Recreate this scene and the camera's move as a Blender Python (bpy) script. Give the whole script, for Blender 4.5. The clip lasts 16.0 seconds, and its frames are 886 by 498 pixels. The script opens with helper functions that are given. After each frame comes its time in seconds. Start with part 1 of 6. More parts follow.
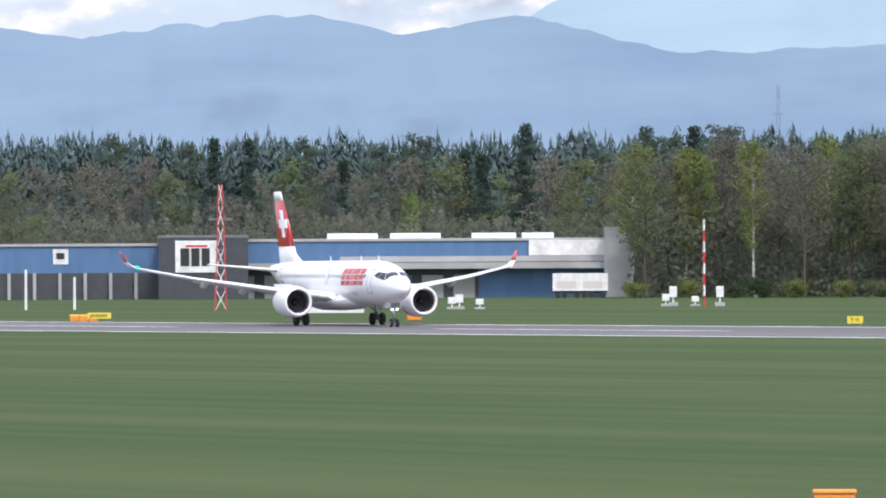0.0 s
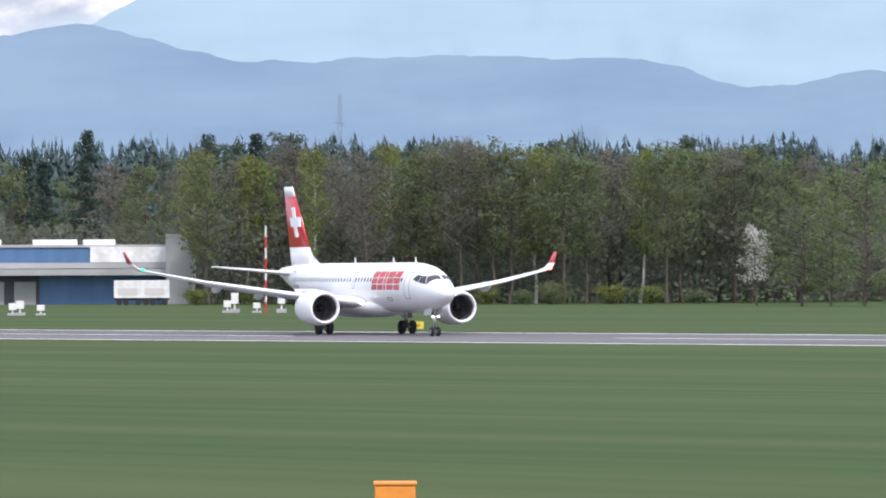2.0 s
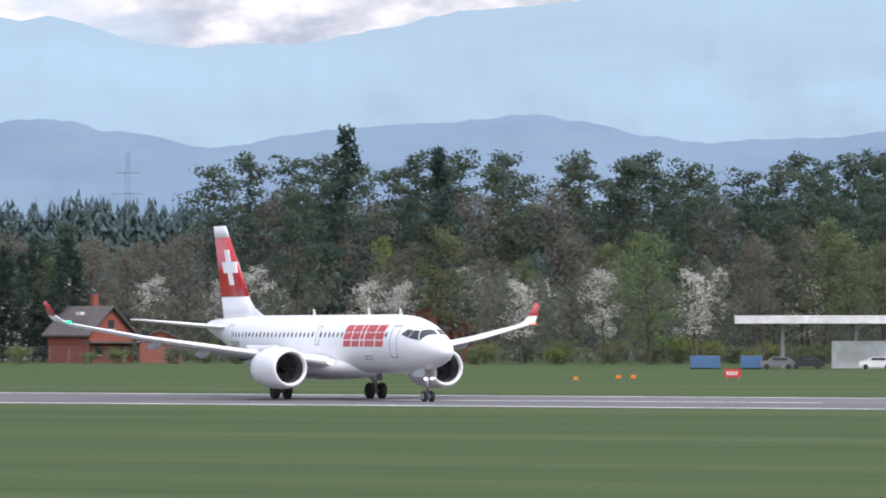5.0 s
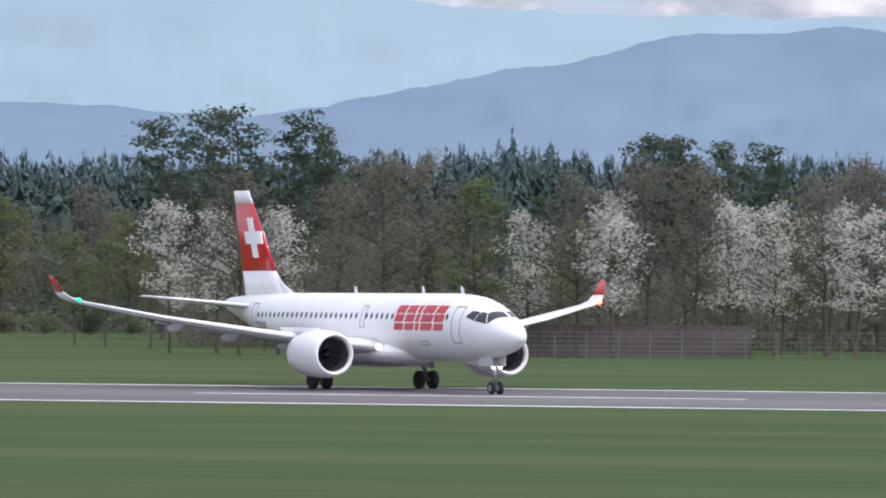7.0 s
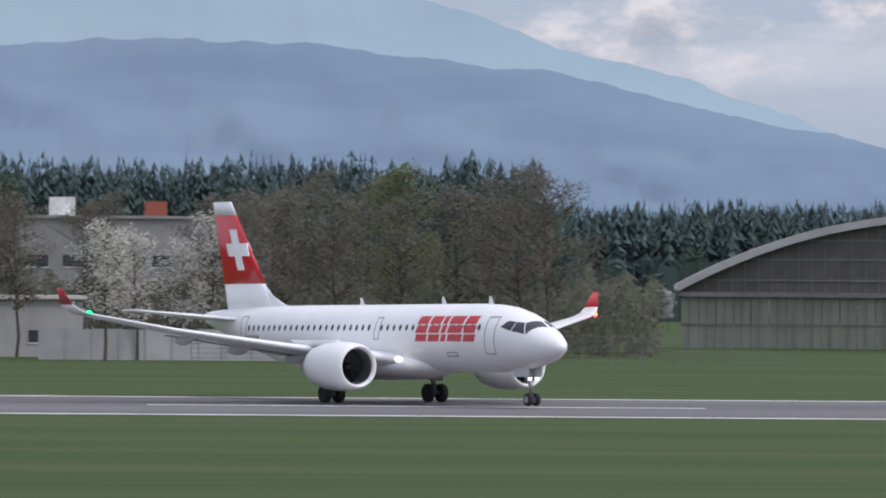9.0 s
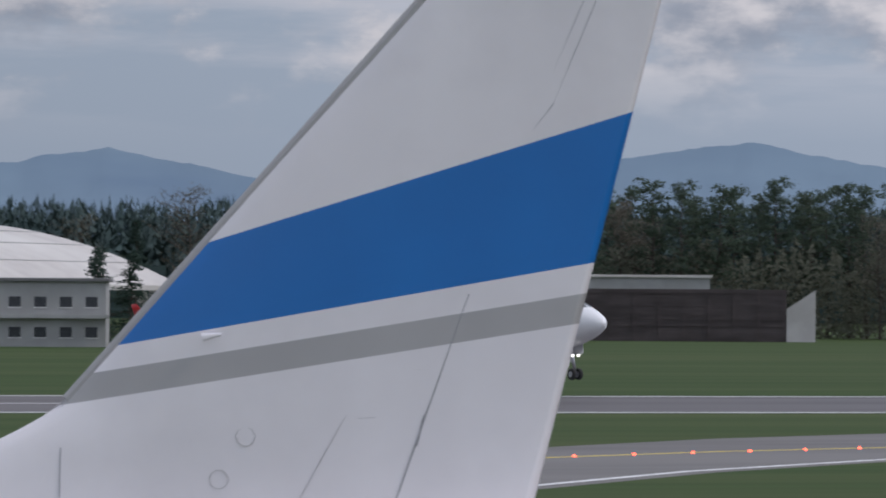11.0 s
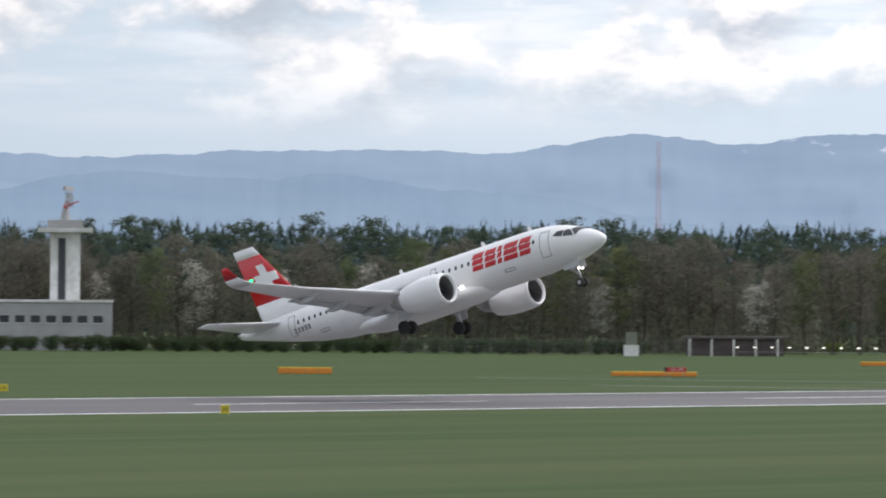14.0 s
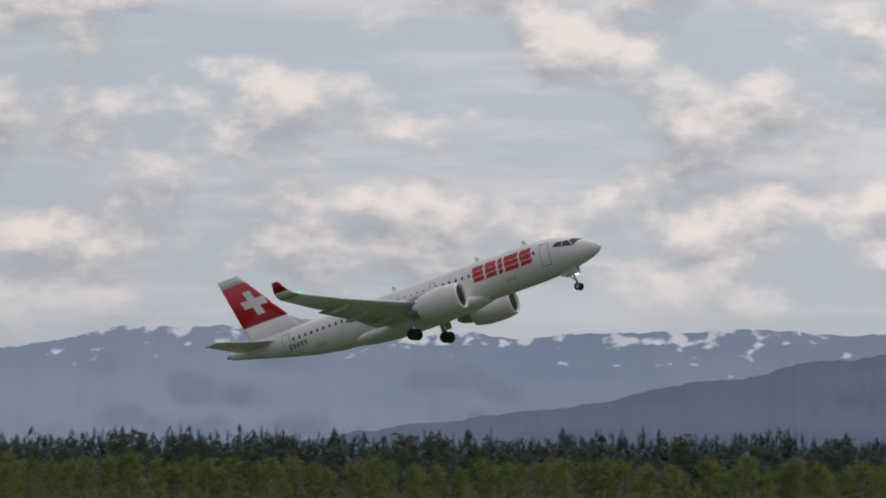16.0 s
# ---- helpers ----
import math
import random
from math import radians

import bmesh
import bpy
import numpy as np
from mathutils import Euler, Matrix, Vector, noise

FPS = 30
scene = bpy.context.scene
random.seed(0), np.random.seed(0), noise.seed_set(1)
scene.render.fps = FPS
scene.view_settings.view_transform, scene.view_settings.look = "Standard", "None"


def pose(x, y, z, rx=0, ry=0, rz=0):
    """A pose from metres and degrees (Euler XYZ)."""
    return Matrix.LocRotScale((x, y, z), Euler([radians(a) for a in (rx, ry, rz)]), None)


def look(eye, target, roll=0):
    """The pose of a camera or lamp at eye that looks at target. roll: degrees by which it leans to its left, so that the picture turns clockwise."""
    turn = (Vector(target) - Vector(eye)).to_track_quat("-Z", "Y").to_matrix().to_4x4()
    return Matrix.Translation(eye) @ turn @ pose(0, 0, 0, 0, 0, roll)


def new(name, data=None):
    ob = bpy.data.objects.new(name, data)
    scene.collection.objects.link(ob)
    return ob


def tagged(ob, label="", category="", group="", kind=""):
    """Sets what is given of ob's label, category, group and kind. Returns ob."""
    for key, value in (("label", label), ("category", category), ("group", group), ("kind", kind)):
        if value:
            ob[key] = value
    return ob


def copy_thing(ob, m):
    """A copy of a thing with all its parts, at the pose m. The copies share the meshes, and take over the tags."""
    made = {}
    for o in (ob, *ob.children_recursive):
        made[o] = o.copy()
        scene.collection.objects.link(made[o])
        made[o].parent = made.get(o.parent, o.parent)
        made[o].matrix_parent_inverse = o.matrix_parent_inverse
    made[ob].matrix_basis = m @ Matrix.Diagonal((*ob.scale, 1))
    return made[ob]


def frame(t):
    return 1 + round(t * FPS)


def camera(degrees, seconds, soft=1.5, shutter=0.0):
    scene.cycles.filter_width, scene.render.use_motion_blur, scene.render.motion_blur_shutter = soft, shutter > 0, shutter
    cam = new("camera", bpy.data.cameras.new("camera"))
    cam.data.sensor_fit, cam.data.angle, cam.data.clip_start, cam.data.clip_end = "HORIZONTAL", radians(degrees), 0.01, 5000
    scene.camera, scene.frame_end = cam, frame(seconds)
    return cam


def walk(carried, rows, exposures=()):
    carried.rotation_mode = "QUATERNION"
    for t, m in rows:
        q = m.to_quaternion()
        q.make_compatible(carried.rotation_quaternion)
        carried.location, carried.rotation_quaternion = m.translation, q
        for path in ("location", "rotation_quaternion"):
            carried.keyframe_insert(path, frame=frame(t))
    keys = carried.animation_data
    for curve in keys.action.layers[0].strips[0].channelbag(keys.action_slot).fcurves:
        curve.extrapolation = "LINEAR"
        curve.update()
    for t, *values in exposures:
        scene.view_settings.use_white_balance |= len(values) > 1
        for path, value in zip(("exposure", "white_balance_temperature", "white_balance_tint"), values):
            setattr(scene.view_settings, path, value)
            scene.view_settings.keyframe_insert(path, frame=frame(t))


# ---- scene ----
cam = camera(10.79, 16.0, 1.9, 0.1)
walk(cam, [
    (0.00, look((0.00, 0.00, 4.90), (-57.651, 81.708, 5.280), -0.30)),
    (0.50, look((0.00, 0.00, 4.82), (-55.726, 83.033, 5.242), -0.30)),
    (1.00, look((0.00, 0.00, 4.73), (-53.780, 84.306, 5.188), -0.25)),
    (1.50, look((0.00, 0.00, 4.65), (-51.805, 85.534, 5.144), -0.25)),
    (2.00, look((0.00, 0.00, 4.55), (-49.781, 86.727, 5.092), -0.20)),
    (2.50, look((0.00, 0.00, 4.42), (-47.582, 87.952, 5.065), -0.20)),
    (2.70, look((0.00, 0.00, 4.40), (-46.645, 88.449, 5.436), -0.20)),
    (3.00, look((0.00, 0.00, 4.30), (-45.122, 89.227, 5.902), -0.10)),
    (3.50, look((0.00, 0.00, 4.20), (-42.313, 90.585, 6.212), -0.10)),
    (4.00, look((0.00, 0.00, 4.20), (-38.823, 92.135, 6.176), 0.00)),
    (4.50, look((0.00, 0.00, 4.20), (-34.713, 93.763, 6.091), 0.00)),
    (5.00, look((0.00, 0.00, 4.20), (-30.386, 95.254, 6.019), 0.00)),
    (5.20, look((0.29, 1.98, 4.20), (-28.336, 97.778, 5.995), 0.00)),
    (6.20, look((2.31, 15.83, 4.80), (-16.371, 114.061, 6.209), 0.20)),
    (7.30, look((4.19, 28.70, 5.30), (-2.792, 128.446, 6.336), 0.40)),
    (7.70, look((4.33, 29.69, 5.40), (2.166, 129.655, 6.532), 0.40)),
    (8.00, look((4.33, 29.69, 5.40), (5.780, 129.667, 6.605), 0.40)),
    (8.20, look((4.19, 28.70, 5.40), (8.430, 128.598, 6.617), 0.40)),
    (9.20, look((1.73, 11.87, 5.75), (18.995, 110.367, 6.846), 0.40)),
    (10.10, look((0.00, 0.00, 6.10), (28.686, 95.792, 7.088), 0.40)),
    (10.30, look((0.00, 0.00, 6.10), (31.295, 94.972, 7.064), 0.40)),
    (10.65, look((0.00, 0.00, 6.10), (35.923, 93.319, 7.172), 0.40)),
    (11.00, look((0.00, 0.00, 6.10), (40.399, 91.470, 7.208), 0.40)),
    (11.50, look((0.00, 0.00, 6.32), (47.071, 88.224, 7.248), 0.40)),
    (11.80, look((0.00, 0.00, 6.35), (51.287, 85.841, 7.326), 0.40)),
    (12.00, look((0.00, 0.00, 6.38), (53.808, 84.283, 7.368), 0.40)),
    (12.20, look((0.00, 0.00, 6.48), (56.601, 82.435, 7.408), 0.40)),
    (12.50, look((0.00, 0.00, 6.70), (60.651, 79.504, 7.471), 0.40)),
    (13.00, look((0.00, 0.00, 6.95), (67.017, 74.218, 7.540), 0.40)),
    (13.30, look((0.00, 0.00, 7.00), (70.626, 70.793, 7.626), 0.40)),
    (13.60, look((0.00, 0.00, 7.00), (73.961, 67.298, 7.831), 0.40)),
    (13.90, look((0.00, 0.00, 7.10), (77.031, 63.758, 8.220), 0.40)),
    (14.20, look((0.00, 0.00, 7.30), (80.157, 59.764, 9.071), 0.45)),
    (14.50, look((0.00, 0.00, 7.50), (83.078, 55.605, 9.957), 0.50)),
    (14.80, look((0.00, 0.00, 7.50), (85.820, 51.241, 10.559), 0.50)),
    (15.20, look((0.00, 0.00, 7.50), (89.143, 45.168, 11.160), 0.50)),
    (15.50, look((0.00, 0.00, 7.50), (91.135, 40.917, 11.989), 0.45)),
    (15.80, look((0.00, 0.00, 7.50), (92.920, 36.577, 12.782), 0.40)),
    (16.00, look((0.00, 0.00, 7.50), (93.997, 33.641, 13.226), 0.40)),
], exposures=[(0.0, 0.37, 6350, 18), (3.0, 0.35, 6350, 19), (5.2, 0.22, 6350, 19), (7.5, 0.02, 6350, 19), (8.2, -0.1, 6350, 19), (10.3, -0.48, 6350, 20), (10.6, -0.53, 6350, 20), (11.0, -0.8, 6250, 18), (11.3, -0.75, 6200, 17), (11.7, -0.45, 6150, 13), (12.3, -0.25, 6400, 13),
                (13.5, -0.05, 6600, 13), (14.3, -0.36, 6750, 15), (15.0, -0.64, 6850, 16), (15.5, -0.85, 6850, 17), (16.0, -1.12, 7000, 18)])

# ---- world and sun ----
SUN_AZ, SUN_EL = 125.0, 48.0      # bearing from +y clockwise, height above the horizon
world = bpy.data.worlds.new("sky")
scene.world = world
world.use_nodes = True
wn, wl = world.node_tree.nodes, world.node_tree.links
wn.clear()


def wnode(kind, **kw):
    n = wn.new(kind)
    for k, v in kw.items():
        n.inputs[k].default_value = v
    return n


sky = wn.new("ShaderNodeTexSky")
sky.sky_type, sky.sun_disc = "NISHITA", False
sky.sun_elevation, sky.sun_rotation = radians(SUN_EL), radians(SUN_AZ)
sky.air_density, sky.dust_density, sky.ozone_density = 1.3, 2.0, 1.5
tc = wn.new("ShaderNodeTexCoord")
sep = wn.new("ShaderNodeSeparateXYZ")
wl.new(tc.outputs["Generated"], sep.inputs[0])


def wmath(op, a, b, clamp=False):
    n = wn.new("ShaderNodeMath")
    n.operation, n.use_clamp = op, clamp
    for k, v in enumerate((a, b)):
        if isinstance(v, (int, float)):
            n.inputs[k].default_value = v
        else:
            wl.new(v, n.inputs[k])
    return n.outputs[0]


def wstep(v, lo, hi, a=0.0, b=1.0):
    n = wn.new("ShaderNodeMapRange")
    n.interpolation_type = "SMOOTHSTEP"
    for k, q in (("From Min", lo), ("From Max", hi), ("To Min", a), ("To Max", b)):
        n.inputs[k].default_value = q
    wl.new(v, n.inputs["Value"])
    return n.outputs[0]


def cloud_noise(scale, shift, detail, rough):
    mp = wn.new("ShaderNodeMapping")
    mp.inputs["Scale"].default_value, mp.inputs["Location"].default_value = scale, shift
    wl.new(tc.outputs["Generated"], mp.inputs[0])
    n = wnode("ShaderNodeTexNoise", Scale=1.0, Detail=detail, Roughness=rough)
    wl.new(mp.outputs[0], n.inputs["Vector"])
    return n.outputs["Fac"]


PUFF = (27, 27, 50)
puff = cloud_noise(PUFF, (0.3, 0.1, 0.0), 12.0, 0.56)
above = cloud_noise(PUFF, (0.3, 0.1, 0.3), 12.0, 0.56)      # the same clouds, looked up a little higher
broad = cloud_noise((7, 7, 26), (1.7, 0.4, 0.2), 3.0, 0.5)       # where clouds gather
streak = cloud_noise((9, 9, 70), (0.0, 2.0, 0.0), 6.0, 0.55)      # thin level layers
height = sep.outputs["Z"]
low = wstep(height, 0.03, 0.062)
body = wmath("ADD", puff, wmath("MULTIPLY", wmath("SUBTRACT", broad, 0.5), 0.55), False)
cover = wmath("MULTIPLY", wstep(body, 0.43, 0.6), low)
lit = wstep(wmath("SUBTRACT", puff, above), -0.12, 0.15)
shade = wn.new("ShaderNodeMixRGB")
shade.inputs["Color1"].default_value = (4.0, 4.6, 5.3, 1)
shade.inputs["Color2"].default_value = (9.4, 9.3, 9.1, 1)
wl.new(lit, shade.inputs["Fac"])
veil = wn.new("ShaderNodeMixRGB")          # thin high cloud over the blue
veil.inputs["Fac"].default_value = 0.78
veil.inputs["Color2"].default_value = (5.2, 6.5, 7.9, 1)
wl.new(sky.outputs[0], veil.inputs["Color1"])
layer = wn.new("ShaderNodeMixRGB")
layer.inputs["Color2"].default_value = (7.6, 8.0, 8.4, 1)
wl.new(wmath("MULTIPLY", wstep(streak, 0.42, 0.62, 0.0, 0.75), low), layer.inputs["Fac"])
wl.new(veil.outputs[0], layer.inputs["Color1"])
mix = wn.new("ShaderNodeMixRGB")
wl.new(wmath("MULTIPLY", cover, 0.92), mix.inputs["Fac"])
wl.new(layer.outputs[0], mix.inputs["Color1"])
wl.new(shade.outputs[0], mix.inputs["Color2"])
# cloud and haze scatter more light forwards, so the sky brightens round the veiled sun
toward = wn.new("ShaderNodeVectorMath")
toward.operation = "DOT_PRODUCT"
toward.inputs[1].default_value = (math.sin(radians(SUN_AZ)) * math.cos(radians(SUN_EL)), math.cos(radians(SUN_AZ)) * math.cos(radians(SUN_EL)), math.sin(radians(SUN_EL)))
wl.new(tc.outputs["Generated"], toward.inputs[0])
gain = wn.new("ShaderNodeVectorMath")
gain.operation = "SCALE"
wl.new(mix.outputs[0], gain.inputs[0])
wl.new(wstep(toward.outputs["Value"], -0.25, 0.6, 0.98, 1.75), gain.inputs["Scale"])
bg = wnode("ShaderNodeBackground", Strength=0.105)
wl.new(gain.outputs[0], bg.inputs["Color"])
wout = wn.new("ShaderNodeOutputWorld")
wl.new(bg.outputs[0], wout.inputs[0])

sun = new("sun", bpy.data.lights.new("sun", "SUN"))
sun.data.energy, sun.data.angle, sun.data.color = 1.9, radians(11), (1.0, 0.95, 0.88)
sd = Vector((math.sin(radians(SUN_AZ)) * math.cos(radians(SUN_EL)), math.cos(radians(SUN_AZ)) * math.cos(radians(SUN_EL)), math.sin(radians(SUN_EL))))
sun.matrix_world = look(tuple(sd * 100), (0, 0, 0))


# ---- materials ----
def material(name, c1, c2=None, scale=3.0, rough=0.6, metal=0.0, bump=0.0, stretch=(1, 1, 1), c3=None, scale2=0.3,
             island=0.0, rand=0.0, coords="Object", emit=None, strength=0.0, spec=0.5, coat=0.0):
    """Principled surface whose colour varies with a fine and a coarse noise, and from piece to piece."""
    m = bpy.data.materials.new(name)
    m.use_nodes = True
    n, l = m.node_tree.nodes, m.node_tree.links
    b = n["Principled BSDF"]
    b.inputs["Roughness"].default_value = rough
    b.inputs["Metallic"].default_value = metal
    b.inputs["Specular IOR Level"].default_value = spec
    b.inputs["Coat Weight"].default_value = coat
    c2 = c2 or tuple(v * 0.85 for v in c1)
    t = n.new("ShaderNodeTexCoord")
    mp = n.new("ShaderNodeMapping")
    mp.inputs["Scale"].default_value = stretch
    l.new(t.outputs[coords], mp.inputs[0])
    n1 = n.new("ShaderNodeTexNoise")
    n1.inputs["Scale"].default_value, n1.inputs["Detail"].default_value = scale, 6
    l.new(mp.outputs[0], n1.inputs["Vector"])
    mx = n.new("ShaderNodeMixRGB")
    mx.inputs["Color1"].default_value, mx.inputs["Color2"].default_value = (*c1, 1), (*c2, 1)
    r = n.new("ShaderNodeMapRange")
    r.inputs["From Min"].default_value, r.inputs["From Max"].default_value = 0.35, 0.65
    l.new(n1.outputs["Fac"], r.inputs["Value"])
    l.new(r.outputs[0], mx.inputs["Fac"])
    out = mx.outputs[0]
    if c3:
        n2 = n.new("ShaderNodeTexNoise")
        n2.inputs["Scale"].default_value, n2.inputs["Detail"].default_value = scale2, 4
        l.new(mp.outputs[0], n2.inputs["Vector"])
        r2 = n.new("ShaderNodeMapRange")
        r2.inputs["From Min"].default_value, r2.inputs["From Max"].default_value = 0.42, 0.66
        l.new(n2.outputs["Fac"], r2.inputs["Value"])
        m2 = n.new("ShaderNodeMixRGB")
        m2.inputs["Color2"].default_value = (*c3, 1)
        l.new(r2.outputs[0], m2.inputs["Fac"])
        l.new(out, m2.inputs["Color1"])
        out = m2.outputs[0]
    if island or rand:
        hs = n.new("ShaderNodeHueSaturation")
        src = n.new("ShaderNodeNewGeometry").outputs["Random Per Island"] if island else n.new("ShaderNodeObjectInfo").outputs["Random"]
        k = island or rand
        r3 = n.new("ShaderNodeMapRange")
        r3.inputs["To Min"].default_value, r3.inputs["To Max"].default_value = 1 - k, 1 + k
        l.new(src, r3.inputs["Value"])
        l.new(r3.outputs[0], hs.inputs["Value"])
        if island and rand:
            r4 = n.new("ShaderNodeMapRange")
            r4.inputs["To Min"].default_value, r4.inputs["To Max"].default_value = 0.5 - rand * 0.12, 0.5 + rand * 0.05
            l.new(n.new("ShaderNodeObjectInfo").outputs["Random"], r4.inputs["Value"])
            l.new(r4.outputs[0], hs.inputs["Hue"])
        l.new(out, hs.inputs["Color"])
        out = hs.outputs[0]
    l.new(out, b.inputs["Base Color"])
    if bump:
        bp = n.new("ShaderNodeBump")
        bp.inputs["Strength"].default_value = bump
        bp.inputs["Distance"].default_value = 0.05
        l.new(n1.outputs["Fac"], bp.inputs["Height"])
        l.new(bp.outputs[0], b.inputs["Normal"])
    if emit:
        b.inputs["Emission Color"].default_value = (*emit, 1)
        b.inputs["Emission Strength"].default_value = strength
    return m


RUN_DEG = -8.3     # the runway's direction against the x axis
MAT = {}
MAT["grass"] = material("mown_grass", (0.047, 0.08, 0.023), (0.035, 0.063, 0.017), 0.3, 0.95, c3=(0.064, 0.086, 0.03), scale2=0.06, stretch=(0.07, 1.5, 1), bump=0.3, spec=0.15)
MAT["asphalt"] = material("runway_asphalt", (0.115, 0.107, 0.112), (0.085, 0.08, 0.085), 0.5, 0.85, c3=(0.14, 0.132, 0.135), scale2=0.06, stretch=(0.15, 1, 1), bump=0.15)
MAT["concrete"] = material("taxiway_concrete", (0.16, 0.15, 0.148), (0.13, 0.123, 0.12), 0.4, 0.85, c3=(0.185, 0.176, 0.17), scale2=0.07, stretch=(0.2, 1, 1))
MAT["shoulder"] = material("pale_shoulder_concrete", (0.3, 0.285, 0.275), (0.24, 0.23, 0.22), 0.5, 0.85, c3=(0.33, 0.32, 0.31), scale2=0.1)
MAT["line"] = material("worn_white_line", (0.8, 0.8, 0.8), (0.6, 0.6, 0.6), 0.8, 0.7, stretch=(0.3, 1, 1))
MAT["yellowline"] = material("yellow_line", (0.75, 0.6, 0.1), (0.6, 0.45, 0.08), 1.0, 0.7)
MAT["white"] = material("aircraft_white", (0.86, 0.86, 0.87), (0.8, 0.8, 0.82), 0.6, 0.32, c3=(0.82, 0.82, 0.83), scale2=0.15, coat=0.3)
MAT["belly"] = material("aircraft_grey", (0.62, 0.63, 0.65), (0.55, 0.56, 0.58), 0.8, 0.4)
MAT["red"] = material("livery_red", (0.58, 0.013, 0.022), (0.52, 0.011, 0.02), 0.6, 0.3, coat=0.3)
MAT["glass"] = material("dark_glazing", (0.035, 0.038, 0.045), (0.05, 0.05, 0.058), 2, 0.12)
MAT["winglass"] = material("cabin_window", (0.07, 0.08, 0.09), (0.05, 0.055, 0.06), 2, 0.2)
MAT["seam"] = material("panel_seam", (0.3, 0.3, 0.32), (0.25, 0.25, 0.27), 2, 0.5)
MAT["tyre"] = material("tyre_rubber", (0.02, 0.02, 0.021), (0.03, 0.03, 0.03), 4, 0.85)
MAT["metal"] = material("bare_metal", (0.55, 0.55, 0.57), (0.45, 0.45, 0.47), 3, 0.35, 0.9)
MAT["fan"] = material("fan_dark", (0.035, 0.035, 0.04), (0.05, 0.05, 0.055), 5, 0.4, 0.5)
MAT["lamp"] = material("landing_light_glow", (1, 1, 1), (1, 1, 1), 1, 0.4, emit=(1, 0.97, 0.9), strength=3.5)
MAT["greenlamp"] = material("green_glow", (0, 1, 0.3), (0, 1, 0.3), 1, 0.4, emit=(0.0, 0.9, 0.35), strength=2.0)
MAT["redlamp"] = material("red_glow", (1, 0.1, 0.05), (1, 0.1, 0.05), 1, 0.4, emit=(1, 0.12, 0.06), strength=6.0)
MAT["whitelamp"] = material("white_glow", (1, 1, 1), (1, 1, 1), 1, 0.4, emit=(1, 0.95, 0.85), strength=1.4)
MAT["blue"] = material("stripe_blue", (0.012, 0.17, 0.52), (0.011, 0.155, 0.48), 0.7, 0.35)
MAT["grey"] = material("stripe_grey", (0.44, 0.43, 0.43), (0.4, 0.39, 0.39), 0.7, 0.4)
MAT["finwhite"] = material("dusty_white_paint", (0.84, 0.81, 0.83), (0.79, 0.76, 0.78), 0.5, 0.45, c3=(0.77, 0.74, 0.76), scale2=0.9)
MAT["orange"] = material("orange_paint", (0.75, 0.27, 0.03), (0.65, 0.22, 0.03), 3, 0.5)
MAT["yellow"] = material("yellow_sign", (0.72, 0.58, 0.05), (0.66, 0.52, 0.05), 3, 0.5)
MAT["black"] = material("black_paint", (0.015, 0.015, 0.015), (0.02, 0.02, 0.02), 3, 0.5)
MAT["signred"] = material("red_sign", (0.6, 0.03, 0.03), (0.5, 0.025, 0.03), 3, 0.5)
MAT["paint"] = material("white_paint", (0.78, 0.78, 0.77), (0.66, 0.66, 0.65), 1.2, 0.6, c3=(0.55, 0.54, 0.52), scale2=0.3)
MAT["bluewall"] = material("blue_cladding", (0.075, 0.16, 0.3), (0.06, 0.135, 0.26), 0.6, 0.55, stretch=(1, 1, 0.2))
MAT["darkwall"] = material("dark_cladding_and_bay_shade", (0.05, 0.055, 0.065), (0.04, 0.043, 0.05), 0.6, 0.6)
MAT["greywall"] = material("grey_render", (0.4, 0.4, 0.4), (0.34, 0.34, 0.34), 0.4, 0.8, c3=(0.3, 0.3, 0.29), scale2=0.12)
MAT["hallgrey"] = material("dull_hall_cladding", (0.27, 0.26, 0.26), (0.23, 0.22, 0.22), 0.4, 0.8, c3=(0.2, 0.195, 0.19), scale2=0.12)
MAT["darkgrey"] = material("weathered_grey", (0.17, 0.17, 0.175), (0.13, 0.13, 0.135), 0.5, 0.8)
MAT["meshgrey"] = material("weathered_fence_mesh", (0.27, 0.28, 0.27), (0.2, 0.21, 0.2), 0.8, 0.8)
MAT["roofsheet"] = material("pale_roof_sheet", (0.56, 0.53, 0.5), (0.48, 0.45, 0.43), 0.25, 0.6, c3=(0.62, 0.6, 0.57), scale2=0.06)
MAT["brick"] = material("red_brick", (0.3, 0.085, 0.055), (0.24, 0.07, 0.05), 1.5, 0.85)
MAT["slate"] = material("dark_slates", (0.11, 0.095, 0.09), (0.08, 0.07, 0.07), 1.5, 0.75)
MAT["hangargrey"] = material("hangar_door_green_grey", (0.2, 0.21, 0.17), (0.165, 0.175, 0.145), 0.5, 0.7, stretch=(1, 1, 0.3))
MAT["hangarglass"] = material("hangar_upper_glazing", (0.1, 0.085, 0.085), (0.075, 0.065, 0.065), 0.5, 0.4)
MAT["timber"] = material("dark_timber", (0.105, 0.085, 0.085), (0.065, 0.052, 0.052), 0.8, 0.85, stretch=(0.2, 1, 1))
MAT["steel"] = material("galvanised_steel", (0.4, 0.41, 0.42), (0.33, 0.34, 0.35), 2, 0.5, 0.6)
MAT["bark"] = material("bark", (0.1, 0.08, 0.065), (0.06, 0.05, 0.042), 2, 0.95)
MAT["birchbark"] = material("birch_bark", (0.5, 0.48, 0.43), (0.2, 0.19, 0.17), 1.2, 0.9)
